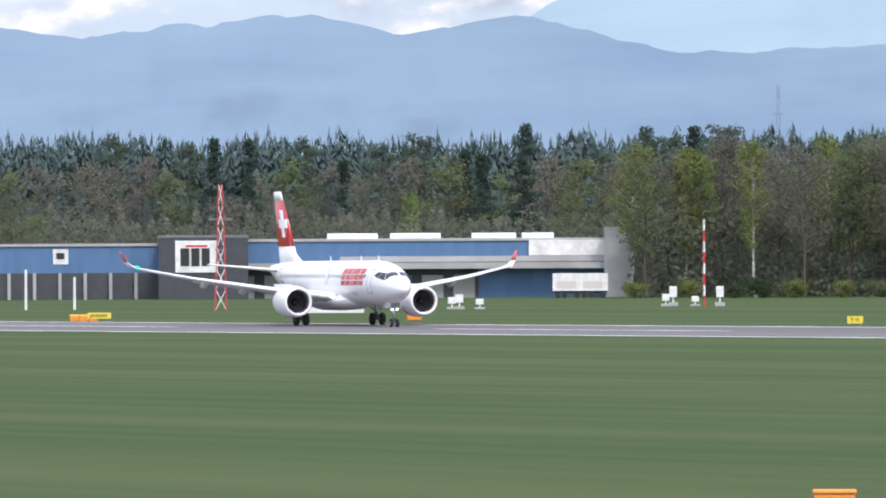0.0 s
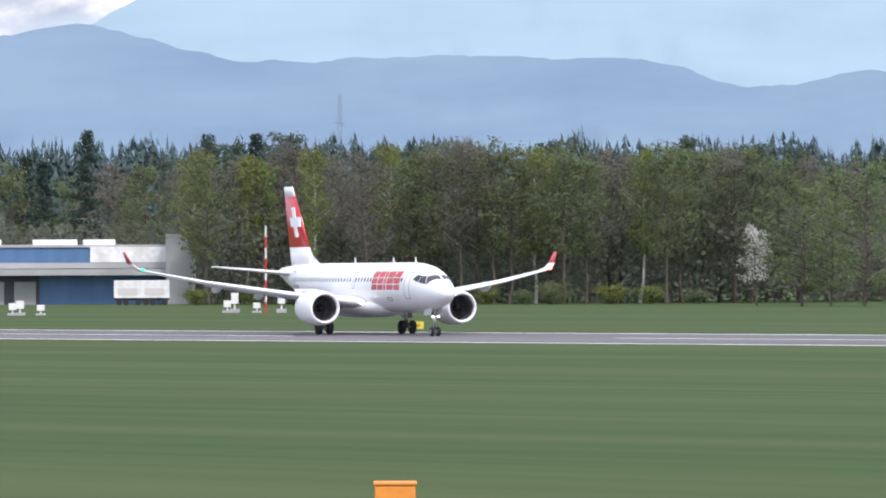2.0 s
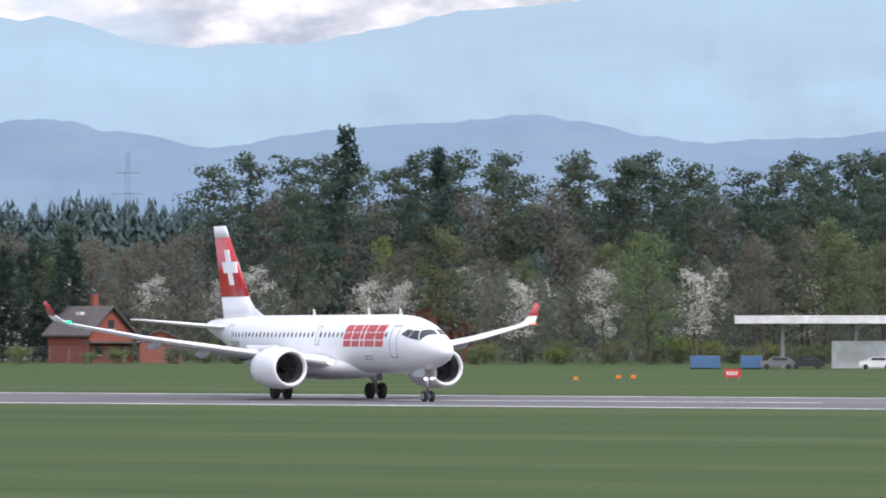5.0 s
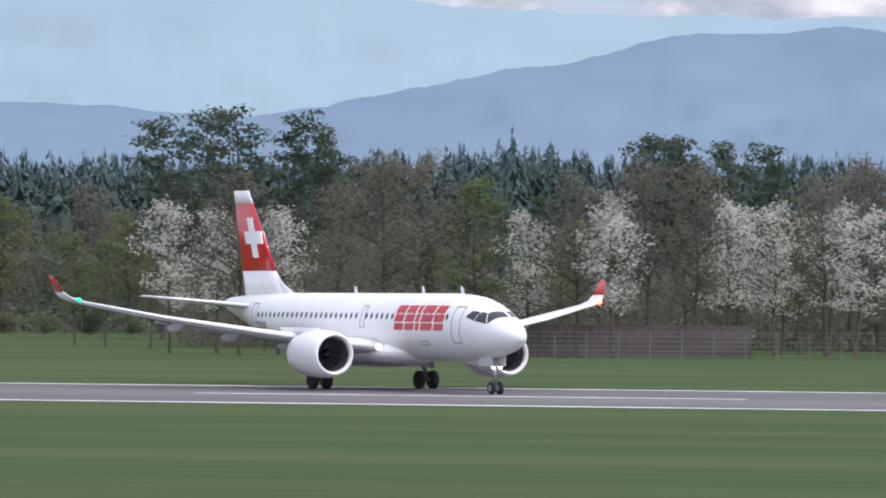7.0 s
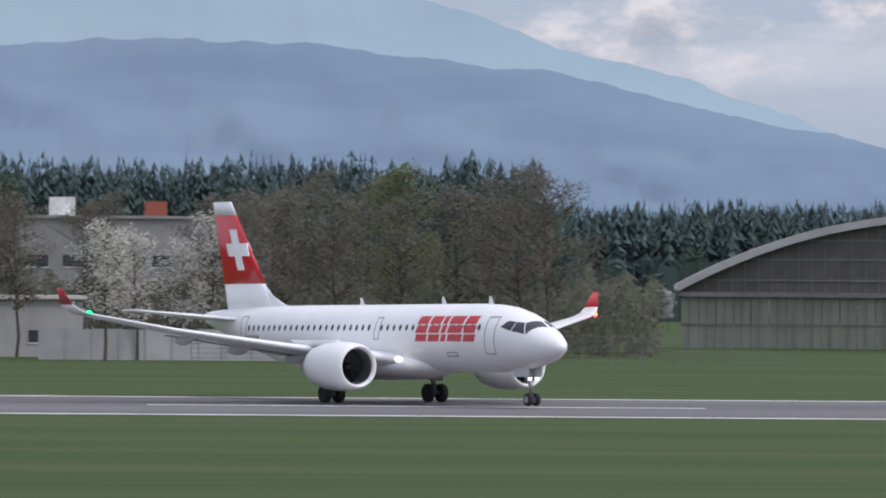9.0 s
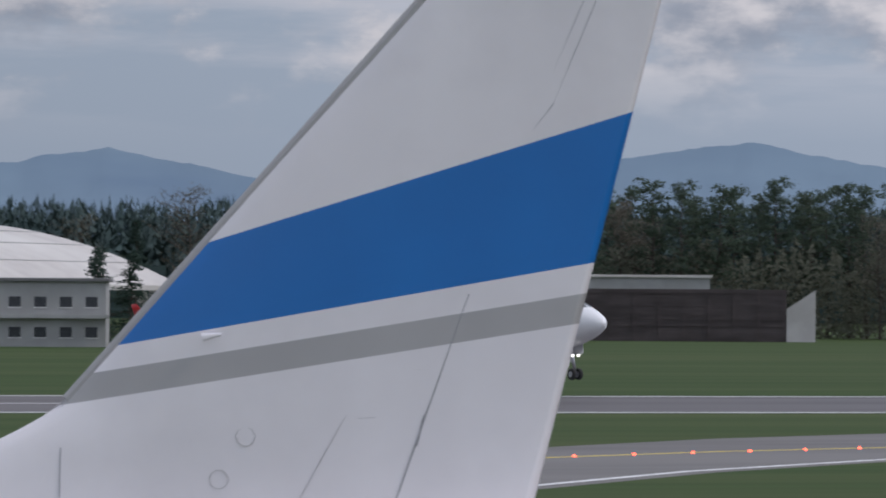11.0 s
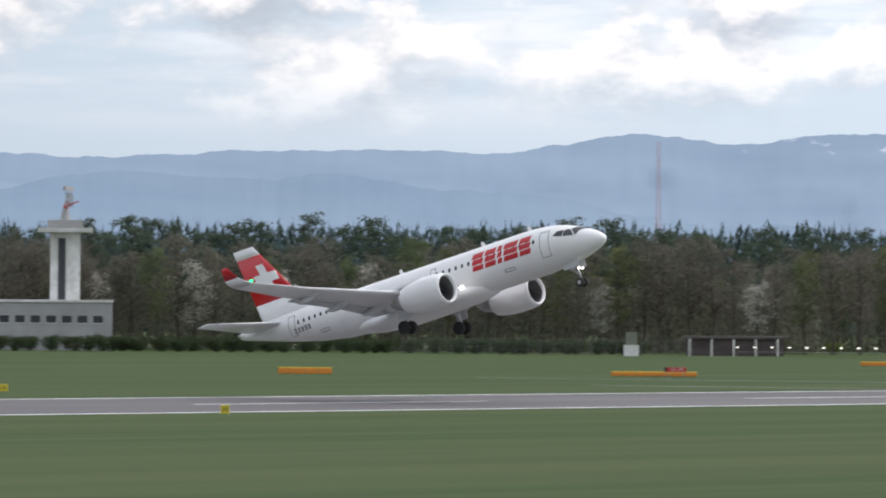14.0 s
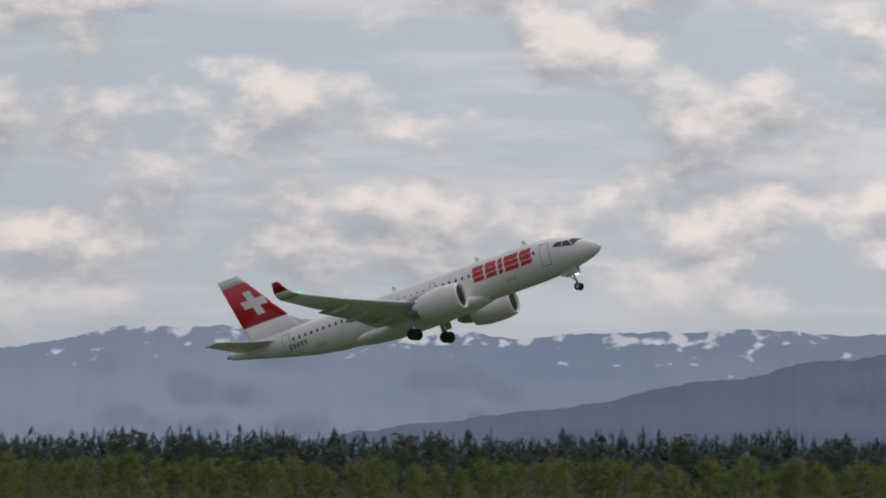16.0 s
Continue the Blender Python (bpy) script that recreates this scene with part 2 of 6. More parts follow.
for _k, _c in dict(pine=(0.1, 0.14, 0.1), spruce=(0.06, 0.095, 0.08), fresh=(0.2, 0.25, 0.08), olive=(0.17, 0.21, 0.105),
                   bud=(0.215, 0.205, 0.165), blossom=(0.72, 0.7, 0.64), willow=(0.18, 0.25, 0.115), hedge=(0.065, 0.1, 0.05), mass=(0.18, 0.19, 0.145)).items():
    MAT[_k] = material(_k + "_foliage", _c, tuple(v * 0.72 for v in _c), 0.4, 0.9, island=0.16, rand=0.25, spec=0.2)
    _n, _l = MAT[_k].node_tree.nodes, MAT[_k].node_tree.links
    _t, _m = _n.new("ShaderNodeBsdfTranslucent"), _n.new("ShaderNodeMixShader")
    _m.inputs[0].default_value = 0.55
    _l.new(_n["Principled BSDF"].inputs["Base Color"].links[0].from_socket, _t.inputs["Color"])
    _l.new(_n["Principled BSDF"].outputs[0], _m.inputs[1])
    _l.new(_t.outputs[0], _m.inputs[2])
    _l.new(_m.outputs[0], _n["Material Output"].inputs["Surface"])
MAT["woods"] = material("far_woods_foliage", (0.075, 0.105, 0.1), (0.06, 0.09, 0.088), 0.05, 0.95, island=0.14, spec=0.05)


# ---- mesh helpers ----
def mesh_of(name, verts, faces, mat, smooth=False):
    me = bpy.data.meshes.new(name)
    me.from_pydata([tuple(v) for v in verts], [], faces)
    me.update()
    me.materials.append(mat)
    if smooth:
        me.shade_smooth()
    return me


def part(name, bm, mat, parent=None, label="", smooth=False, m=None):
    """One mesh object from a bmesh, or from a (verts, faces) pair, under parent."""
    if isinstance(bm, tuple):
        me = mesh_of(name, bm[0], bm[1], mat, smooth)
    else:
        me = bpy.data.meshes.new(name)
        bmesh.ops.recalc_face_normals(bm, faces=bm.faces)
        bm.to_mesh(me)
        bm.free()
        me.materials.append(mat)
        if smooth:
            me.shade_smooth()
    ob = new(name, me)
    if m is not None:
        ob.matrix_world = m
    if parent:
        ob.parent = parent
    if label:
        ob["label"] = label
    return ob


def box(x0, x1, y0, y1, z0, z1, bevel=0.0, bm=None):
    own = bm is None
    bm = bm or bmesh.new()
    r = bmesh.ops.create_cube(bm, size=1, matrix=Matrix.Translation(((x0 + x1) / 2, (y0 + y1) / 2, (z0 + z1) / 2)) @ Matrix.Diagonal((x1 - x0, y1 - y0, z1 - z0, 1)))
    if bevel:
        es = list({e for v in r["verts"] for e in v.link_edges})
        bmesh.ops.bevel(bm, geom=es, offset=bevel, segments=2, affect="EDGES", profile=0.5)
    return bm


def tube(p, q, r0, r1=None, seg=10, bm=None, caps=True):
    bm = bm or bmesh.new()
    p, q = Vector(p), Vector(q)
    d = q - p
    m = Matrix.Translation((p + q) / 2) @ d.to_track_quat("Z", "Y").to_matrix().to_4x4()
    bmesh.ops.create_cone(bm, cap_ends=caps, segments=seg, radius1=r0, radius2=r0 if r1 is None else r1, depth=d.length, matrix=m)
    return bm


def loft(rings, closed=True, cap=True):
    """Verts and faces through rings of equal length."""
    n = len(rings[0])
    v = [p for r in rings for p in r]
    f = []
    for i in range(len(rings) - 1):
        for j in range(n if closed else n - 1):
            k = (j + 1) % n
            f.append((i * n + j, i * n + k, (i + 1) * n + k, (i + 1) * n + j))
    if cap:
        f.append(tuple(range(n))[::-1])
        f.append(tuple((len(rings) - 1) * n + j for j in range(n)))
    return v, f


def spot(az, d, z=0.0):
    """A place by its bearing (degrees clockwise from +y) and distance from the terrace."""
    return Vector((d * math.sin(radians(az)), d * math.cos(radians(az)), z))


def facing(az, d, z=0.0, turn=0.0):
    """A pose at that place whose -y side faces the terrace."""
    p = spot(az, d, z)
    return pose(p.x, p.y, p.z, 0, 0, -az + turn)


def thing(name, m, label, category, group=""):
    e = new(name)
    e.empty_display_size = 0.5
    e.matrix_world = m
    return tagged(e, label, category, group)


def put_text(name, body, size, mat, parent, x, y, z, turn_z=0):
    c = bpy.data.curves.new(name, "FONT")
    c.body, c.size, c.align_x, c.align_y, c.extrude = body, size, "CENTER", "CENTER", 0.01
    c.materials.append(mat)
    o = new(name, c)
    o.parent = parent
    o.matrix_local = pose(x, y, z, 90, 0, turn_z)
    return o


# ---- ground, runway, taxiway ----
def build_ground():
    bm = bmesh.new()
    bmesh.ops.create_grid(bm, x_segments=60, y_segments=60, size=4900)
    g = part("ground", bm, MAT["grass"], m=pose(0, 0, 0, 0, 0, RUN_DEG))
    tagged(g, "mown green airfield grass with paler streaks along the runway", "grass", kind="structure")


RUN_D, RUN_W = 268.0, 44.0
RUNWAY = pose(0, 0, 0, 0, 0, RUN_DEG)    # local x along the runway, local y away from the terrace


def build_runway():
    y0, y1 = RUN_D - RUN_W / 2, RUN_D + RUN_W / 2
    r = part("runway", box(-1900, 1900, y0, y1, -0.5, 0.012), MAT["asphalt"], m=RUNWAY)
    tagged(r, "grey asphalt runway with white edge lines", "runway", kind="structure")
    for a in (y0 + 0.4, y1 - 1.5):
        part("edge_line", box(-1900, 1900, a, a + 1.2, 0.0, 0.018), MAT["line"], r, "worn white edge line")
    for k in range(-14, 15):
        part("centre_line", box(k * 60 - 15, k * 60 + 15, RUN_D - 0.45, RUN_D + 0.45, 0.0, 0.018), MAT["line"], r)


def build_taxiway():
    # a connector that runs into the runway under a small angle, round the tip of a grass island
    run = Vector((math.cos(radians(RUN_DEG)), math.sin(radians(RUN_DEG)), 0))
    edge = Vector((-run.y, run.x, 0)) * (RUN_D - RUN_W / 2 + 0.3)
    low = [Vector((x, y, 0)) for x, y in ((20, 103), (58, 132), (77.3, 150.5), (97.9, 165.4), (125, 185.2), (150, 200), (172, 210))] + [edge + run * 185]
    tip = [edge + run * 116] + [Vector((x, y, 0)) for x, y in ((140, 222), (136, 215.5), (132.5, 210.0), (128.5, 204.8), (124, 201.2), (118, 198), (108.5, 193.7), (96.4, 187.7), (78, 174), (40, 147))]
    v = low + tip
    n = len(v)
    vv = [Vector((p.x, p.y, 0.008)) for p in v] + [Vector((p.x, p.y, -0.4)) for p in v]
    f = [tuple(range(n)), tuple(range(n, 2 * n))[::-1]] + [(i + n, (i + 1) % n + n, (i + 1) % n, i) for i in range(n)]
    tx = tagged(part("taxiway", (vv, f), MAT["concrete"]), "pale concrete taxiway joining the runway in a curve", "taxiway", kind="structure")

    # pale shoulder line, yellow guide line along the curve
    def strip(name, pts, w, mat, z):
        rings = []
        for k, p in enumerate(pts):
            q = pts[min(k + 1, len(pts) - 1)] - pts[max(k - 1, 0)]
            sd2 = Vector((-q.y, q.x, 0)).normalized() * w / 2
            rings.append([Vector((*(p + sd2).xy, z)), Vector((*(p - sd2).xy, z)), Vector((*(p - sd2).xy, z - 0.05)), Vector((*(p + sd2).xy, z - 0.05))])
        part(name, loft(rings), mat, tx)
    side = Vector((-0.6, 0.8, 0))
    strip("edge_line", [p + side * 1.2 for p in low[:-1]], 0.45, MAT["line"], 0.014)
    inner = [p + Vector((2.2, -1.4, 0)) for p in tip[1:8]]
    strip("shoulder", [edge + run * 119] + inner, 4.2, MAT["shoulder"], 0.014)
    strip("guide_line", [p + Vector((4.6, -3.0, 0)) for p in tip[1:4]], 1.1, MAT["yellowline"], 0.018)
    strip("guide_line", [Vector((x, y, 0)) for x, y in ((45, 146), (70, 162), (88, 171.3), (106, 177.5), (124, 189))], 0.4, MAT["yellowline"], 0.016)
    for k in range(10):
        p = Vector((76, 165.3, 0)) + Vector((3.3, 1.35, 0)) * k
        l = part("taxiway_light", tube((p.x, p.y, 0.0), (p.x, p.y, 0.1), 0.07, 0.05, 12), MAT["redlamp"])
        tagged(l, "small red glowing light set in the taxiway", "light", "taxiway stop lights")


# ---- the airliner that takes off ----
ST = [(17.85, 3.12, 0.02, 0.02), (17.75, 3.13, 0.26, 0.25), (17.45, 3.15, 0.5, 0.49), (16.9, 3.2, 0.78, 0.78), (16.2, 3.28, 1.04, 1.05), (15.3, 3.38, 1.29, 1.32),
      (14.3, 3.48, 1.49, 1.55), (13.2, 3.55, 1.64, 1.72), (12, 3.58, 1.73, 1.82), (10.5, 3.6, 1.76, 1.86), (6, 3.6, 1.76, 1.86), (0, 3.6, 1.76, 1.86),
      (-6, 3.6, 1.76, 1.86), (-8.5, 3.68, 1.7, 1.78), (-11, 3.86, 1.54, 1.58), (-13.5, 4.12, 1.27, 1.28), (-16, 4.4, 0.92, 0.93), (-18, 4.62, 0.6, 0.62),
      (-19.2, 4.74, 0.38, 0.42), (-19.7, 4.78, 0.26, 0.3)]


def body_at(x):
    for a, b in zip(ST, ST[1:]):
        if a[0] >= x >= b[0]:
            t = (a[0] - x) / (a[0] - b[0])
            return [a[k] + (b[k] - a[k]) * t for k in (1, 2, 3)]
    return list(ST[-1][1:])


def skin(x, z, side, off=0.0):
    """The point of the fuselage's skin at station x and height z on the side +1 (left) or -1 (right)."""
    zc, ry, rz = body_at(x)
    k = max(-0.999, min(0.999, (z - zc) / rz))
    y = ry * math.sqrt(1 - k * k)
    return Vector((x, side * (y + off * math.sqrt(1 - k * k)), z + off * k))


def skin_patch(x0, x1, z0, z1, side, nx=2, nz=2, slant=0.0, off=0.018, corner=0.0):
    """A thin plate that lies on the skin."""
    ring = []
    pts = []
    for i in range(nx + 1):
        for j in range(nz + 1):
            u, w = i / nx, j / nz
            x = x0 + (x1 - x0) * u
            z = z0 + (z1 - z0) * w
            if corner and i in (0, nx) and j in (0, nz):
                x += corner * (1 if i == 0 else -1) * (1 if x1 > x0 else -1)
                z += corner * (1 if j == 0 else -1)
            pts.append((x + slant * (w - 0.5), z))
    v = [skin(x, z, side, off) for x, z in pts] + [skin(x, z, side, -0.03) for x, z in pts]
    n = len(pts)
    f = []
    for i in range(nx):
        for j in range(nz):
            a = i * (nz + 1) + j
            f += [(a, a + 1, a + nz + 2, a + nz + 1)]
            f += [(n + a, n + a + nz + 1, n + a + nz + 2, n + a + 1)]
    rim = [j for j in range(nz + 1)] + [i * (nz + 1) + nz for i in range(1, nx + 1)] + [nx * (nz + 1) + j for j in range(nz - 1, -1, -1)] + [i * (nz + 1) for i in range(nx - 1, 0, -1)]
    for a, b in zip(rim, rim[1:] + rim[:1]):
        f.append((a, b, n + b, n + a))
    return v, f


def airfoil(n=9):
    """Unit chord section, from the leading edge over the top and back below."""
    xs = [0.5 - 0.5 * math.cos(math.pi * i / (n - 1)) for i in range(n)]
    th = [1.4845 * math.sqrt(x) - 0.63 * x - 1.758 * x * x + 1.4215 * x ** 3 - 0.5075 * x ** 4 for x in xs]
    return [(x, t) for x, t in zip(xs, th)] + [(x, -t * 0.85) for x, t in list(zip(xs, th))[-2:0:-1]]


def surface(secs):
    """A wing through sections (le_x, y, z, chord, thickness ratio, 'up' vector of the section's thickness)."""
    rings = []
    for lx, y, z, c, t, up in secs:
        rings.append([Vector((lx - px * c, y, z)) + Vector(up) * (pt * t * c) for px, pt in airfoil()])
    return loft(rings)


def build_wheel(name, parent, x, y, r, w):
    bm = bmesh.new()
    prof = [(-w / 2, r * 0.55), (-w / 2, r * 0.86), (-w * 0.36, r * 0.97), (0, r), (w * 0.36, r * 0.97), (w / 2, r * 0.86), (w / 2, r * 0.55)]
    rings = [[Vector((x + rr * math.cos(a), y + yy, r + rr * math.sin(a))) for a in [2 * math.pi * k / 20 for k in range(20)]] for yy, rr in prof]
    bm.free()
    wh = part(name, loft(rings), MAT["tyre"], parent, "black rubber tyre", smooth=True)
    part("rim", tube((x, y - w * 0.42 - 0.03, r), (x, y + w * 0.42 + 0.03, r), r * 0.5, seg=14), MAT["metal"], wh, "grey metal rim")
    return wh


def build_airliner():
    a = thing("airliner", pose(0, 0, 0), "white twin-engine passenger jet with red tail, gear down", "airliner")
    n = 32
    rings = []
    xs = [s[0] for s in ST]
    fine = []
    for p, q in zip(xs, xs[1:]):
        k = 2 if abs(p - q) > 1 else 1
        fine += [p + (q - p) * i / k for i in range(k)]
    fine.append(xs[-1])
    for x in fine:
        zc, ry, rz = body_at(x)
        rings.append([Vector((x, ry * math.sin(2 * math.pi * k / n), zc + rz * math.cos(2 * math.pi * k / n))) for k in range(n)])
    fu = part("fuselage", loft(rings), MAT["white"], a, "glossy white fuselage", smooth=True)
    # belly fairing
    fr = []
    for x, hw, zz, hz in [(7.0, 0.5, 2.3, 0.35), (6.2, 1.2, 2.2, 0.6), (4.5, 1.8, 2.15, 0.8), (1, 1.95, 2.1, 0.85), (-3, 1.95, 2.1, 0.85), (-5.5, 1.6, 2.2, 0.7), (-7.5, 0.8, 2.4, 0.5), (-8.4, 0.2, 2.5, 0.2)]:
        fr.append([Vector((x, hw * math.sin(2 * math.pi * k / 20), zz + hz * math.cos(2 * math.pi * k / 20))) for k in range(20)])
    part("belly_fairing", loft(fr), MAT["white"], a, "white wing root fairing", smooth=True)
    # cockpit panes: corners by station and angle above the waterline, laid on the skin
    def pane(cs, side):
        v = []
        for off in (0.02, -0.04):
            for i in range(5):
                for k in range(5):
                    u, w = i / 4, k / 4
                    x = (cs[0][0] * (1 - u) + cs[1][0] * u) * (1 - w) + (cs[3][0] * (1 - u) + cs[2][0] * u) * w
                    g = radians((cs[0][1] * (1 - u) + cs[1][1] * u) * (1 - w) + (cs[3][1] * (1 - u) + cs[2][1] * u) * w)
                    zc, ry, rz = body_at(x)
                    v.append(Vector((x, side * (ry + off) * math.cos(g), zc + (rz + off) * math.sin(g))))
        f = []
        for i in range(4):
            for k in range(4):
                q = i * 5 + k
                f += [(q, q + 1, q + 6, q + 5), (25 + q, 25 + q + 5, 25 + q + 6, 25 + q + 1)]
        rim = [0, 1, 2, 3, 4, 9, 14, 19, 24, 23, 22, 21, 20, 15, 10, 5]
        f += [(p, q, q + 25, p + 25) for p, q in zip(rim, rim[1:] + rim[:1])]
        part("cockpit_window", (v, f), MAT["glass"], a, "dark cockpit pane")
    for s in (1, -1):
        pane(((13.95, 25), (14.72, 22), (14.85, 46), (14.35, 42)), s)
        pane(((14.8, 22), (15.72, 24), (15.35, 52), (14.93, 47)), s)
        pane(((15.82, 25), (16.5, 84), (15.85, 86), (15.42, 53)), s)
    # cabin windows
    wm = {}
    for s in (1, -1):
        x = 12.2
        i = 0
        while x > -12.6:
            skip = 12.9 < x < 13.4 or (1.55 < x < 2.3)
            if not skip:
                zc = body_at(x)[0]
                part("cabin_window", skin_patch(x + 0.13, x - 0.13, 3.98, 4.36, s, 2, 2, off=0.016, corner=0.06), MAT["winglass"], a)
            x -= 0.65
            i += 1
        for x0, x1, z0, z1 in [(13.6, 12.75, 2.75, 4.75), (-12.9, -13.7, 3.2, 4.85), (2.3, 1.75, 3.5, 4.75), (10.0, 9.0, 2.6, 2.85), (-9.4, -10.4, 2.75, 3.0)]:
            for xa, xb, za, zb in [(x0, x0 - 0.05, z0, z1), (x1 + 0.05, x1, z0, z1), (x0, x1, z0, z0 + 0.05), (x0, x1, z1 - 0.05, z1)]:
                part("door_seam", skin_patch(xa, xb, za, zb, s, 2, 8, off=0.012), MAT["seam"], a)
        # red name panel: five slanted plain blocks with a cut through each
        bx = 11.9
        for k, wdt in enumerate((1.05, 1.35, 0.42, 1.05, 1.05)):
            x0, x1 = (bx, bx - wdt) if s < 0 else (bx, bx - wdt)
            for z0, z1, sh in ((3.42, 3.8, 0.0), (3.88, 4.28, 0.0), (4.36, 4.78, 0.0)):
                part("name_block", skin_patch(x0, x1, z0, z1, s, 3, 3, slant=0.12 * (1 if s > 0 else 1), off=0.02), MAT["red"], a, "red livery block")
            bx -= wdt + 0.22
        # dark bars for the registration
        for k in range(5):
            part("registration_bar", skin_patch(-11.2 - k * 0.42, -11.5 - k * 0.42, 3.35, 3.75, s, 1, 1, off=0.012), MAT["seam"], a)
    # wings
    for s in (1, -1):
        up = (0, 0, 1)
        w = part("wing", surface([(5.0, s * 1.2, 2.35, 8.2, 0.13, up), (3.9, s * 2.2, 2.5, 7.0, 0.125, up), (1.2, s * 6.2, 3.05, 4.6, 0.115, up), (-1.6, s * 12.2, 4.0, 3.0, 0.105, up),
                                  (-3.55, s * 16.4, 4.85, 1.95, 0.1, up)]), MAT["white"], a, "long white swept wing", smooth=True)
        lean = (0, -s * 0.75, 0.66)
        part("winglet", surface([(-3.55, s * 16.4, 4.85, 1.95, 0.1, up), (-3.85, s * 17.0, 5.08, 1.7, 0.1, (0, -s * 0.4, 0.9)), (-4.2, s * 17.35, 5.42, 1.36, 0.09, lean)]), MAT["white"], w, "white winglet foot", smooth=True)
        part("winglet_tip", surface([(-4.2, s * 17.35, 5.42, 1.36, 0.09, lean), (-4.75, s * 17.75, 6.3, 0.6, 0.09, lean)]), MAT["red"], w, "red winglet tip", smooth=True)
        for yy, lx, ln in ((4.4, -1.6, 3.0), (7.6, -2.6, 2.8), (11.0, -2.9, 2.4)):
            zz = 2.3 + (yy - 1.2) * 0.158
            rr = [[Vector((lx + 1.1 - ln * t, s * yy + 0.24 * k * math.sin(g), zz - 0.12 - 0.12 * math.sin(math.pi * t) + 0.3 * k * math.cos(g) - 0.3 * t)) for g in [2 * math.pi * j / 10 for j in range(10)]]
                  for t, k in ((0, 0.05), (0.15, 0.7), (0.4, 1), (0.7, 0.85), (0.9, 0.45), (1, 0.05))]
            part("flap_fairing", loft(rr), MAT["belly"], w, "grey flap track fairing", smooth=True)
        part("flap", surface([(-2.3, s * 2.4, 2.35, 1.5, 0.12, (-0.3, 0, 0.95)), (-2.6, s * 6.2, 2.9, 1.25, 0.12, (-0.3, 0, 0.95)), (-3.9, s * 11.5, 3.72, 0.9, 0.12, (-0.3, 0, 0.95))]), MAT["belly"], w, "lowered grey flap", smooth=True)
        part("wingtip_light", tube((-3.4, s * 16.6, 4.95), (-3.55, s * 16.8, 5.0), 0.09), MAT["greenlamp"] if s < 0 else MAT["redlamp"], w, "glowing navigation light")
        # engine
        cy, cz = s * 5.5, 2.0
        seg = 28
        prof = [(6.05, 0.96), (6.2, 1.0), (6.3, 1.07), (6.27, 1.14), (6.0, 1.24), (5.2, 1.33), (4.2, 1.34), (3.2, 1.26), (2.4, 1.1), (2.2, 1.02)]
        eng = part("engine", loft([[Vector((x, cy + r * math.sin(2 * math.pi * k / seg), cz + 0.06 + r * math.cos(2 * math.pi * k / seg))) for k in range(seg)] for x, r in prof], cap=False), MAT["white"], a, "white engine nacelle", smooth=True)
        part("intake_duct", loft([[Vector((x, cy + r * math.sin(2 * math.pi * k / seg), cz + 0.06 + r * math.cos(2 * math.pi * k / seg))) for k in range(seg)] for x, r in ((6.05, 0.96), (5.5, 0.93), (4.9, 0.95))], cap=False), MAT["metal"], eng, "metal intake lining", smooth=True)
        part("fan_disc", tube((4.86, cy, cz + 0.06), (4.96, cy, cz + 0.06), 0.95, seg=28), MAT["fan"], eng, "dark fan face")
        for k in range(18):
            g = 2 * math.pi * k / 18
            d1, d2 = Vector((0, math.sin(g), math.cos(g))), Vector((0, math.sin(g + 0.22), math.cos(g + 0.22)))
            c = Vector((5.02, cy, cz + 0.06))
            vv = [c + d1 * 0.2, c + d1 * 0.92, c + d2 * 0.92 + Vector((0.12, 0, 0)), c + d2 * 0.2 + Vector((0.06, 0, 0))]
            vv += [p + Vector((-0.03, 0, 0)) for p in vv]
            part("fan_blade", (vv, [(0, 1, 2, 3), (7, 6, 5, 4), (0, 4, 5, 1), (1, 5, 6, 2), (2, 6, 7, 3), (3, 7, 4, 0)]), MAT["fan"], eng)
        part("spinner", tube((4.96, cy, cz + 0.06), (5.5, cy, cz + 0.06), 0.3, 0.02, 16), MAT["fan"], eng, "dark spinner cone", smooth=True)
        part("exhaust", loft([[Vector((x, cy + r * math.sin(2 * math.pi * k / seg), cz + 0.06 + r * math.cos(2 * math.pi * k / seg))) for k in range(seg)] for x, r in ((2.5, 0.75), (1.6, 0.62), (0.9, 0.42), (0.5, 0.15))]), MAT["metal"], eng, "bare metal exhaust", smooth=True)
        part("pylon", (surface([(5.2, cy, 3.05, 5.4, 0.05, (0, 1, 0)), (4.2, cy, 3.5, 5.2, 0.05, (0, 1, 0))])), MAT["white"], a, "white engine pylon", smooth=True)
        # tailplane
        part("tailplane", surface([(-14.4, s * 0.7, 4.65, 3.9, 0.1, up), (-17.35, s * 6.3, 5.2, 1.5, 0.09, up)]), MAT["white"], a, "white horizontal tailplane", smooth=True)
        # landing gear
        g = part("main_gear", tube((0, s * 3.38, 0.5), (-0.1, s * 3.2, 2.4), 0.15, seg=12), MAT["metal"], a, "metal main gear leg", smooth=True)
        part("side_brace", tube((0, s * 3.35, 1.1), (0.2, s * 1.8, 2.3), 0.08), MAT["metal"], g)
        part("axle", tube((0, s * 3.38 - 0.6, 0.53), (0, s * 3.38 + 0.6, 0.53), 0.1), MAT["metal"], g)
        part("gear_door", box(-0.55, 0.55, s * 3.62 - 0.03, s * 3.62 + 0.03, 1.2, 2.3, 0.02), MAT["belly"], g, "grey gear door")
        for dy in (-0.43, 0.43):
            build_wheel("main_wheel", a, 0, s * 3.38 + dy, 0.53, 0.38)
        part("landing_light", tube((4.85, s * 2.15, 2.45), (5.14, s * 2.15, 2.45), 0.15, seg=12), MAT["lamp"], a, "bright landing light")
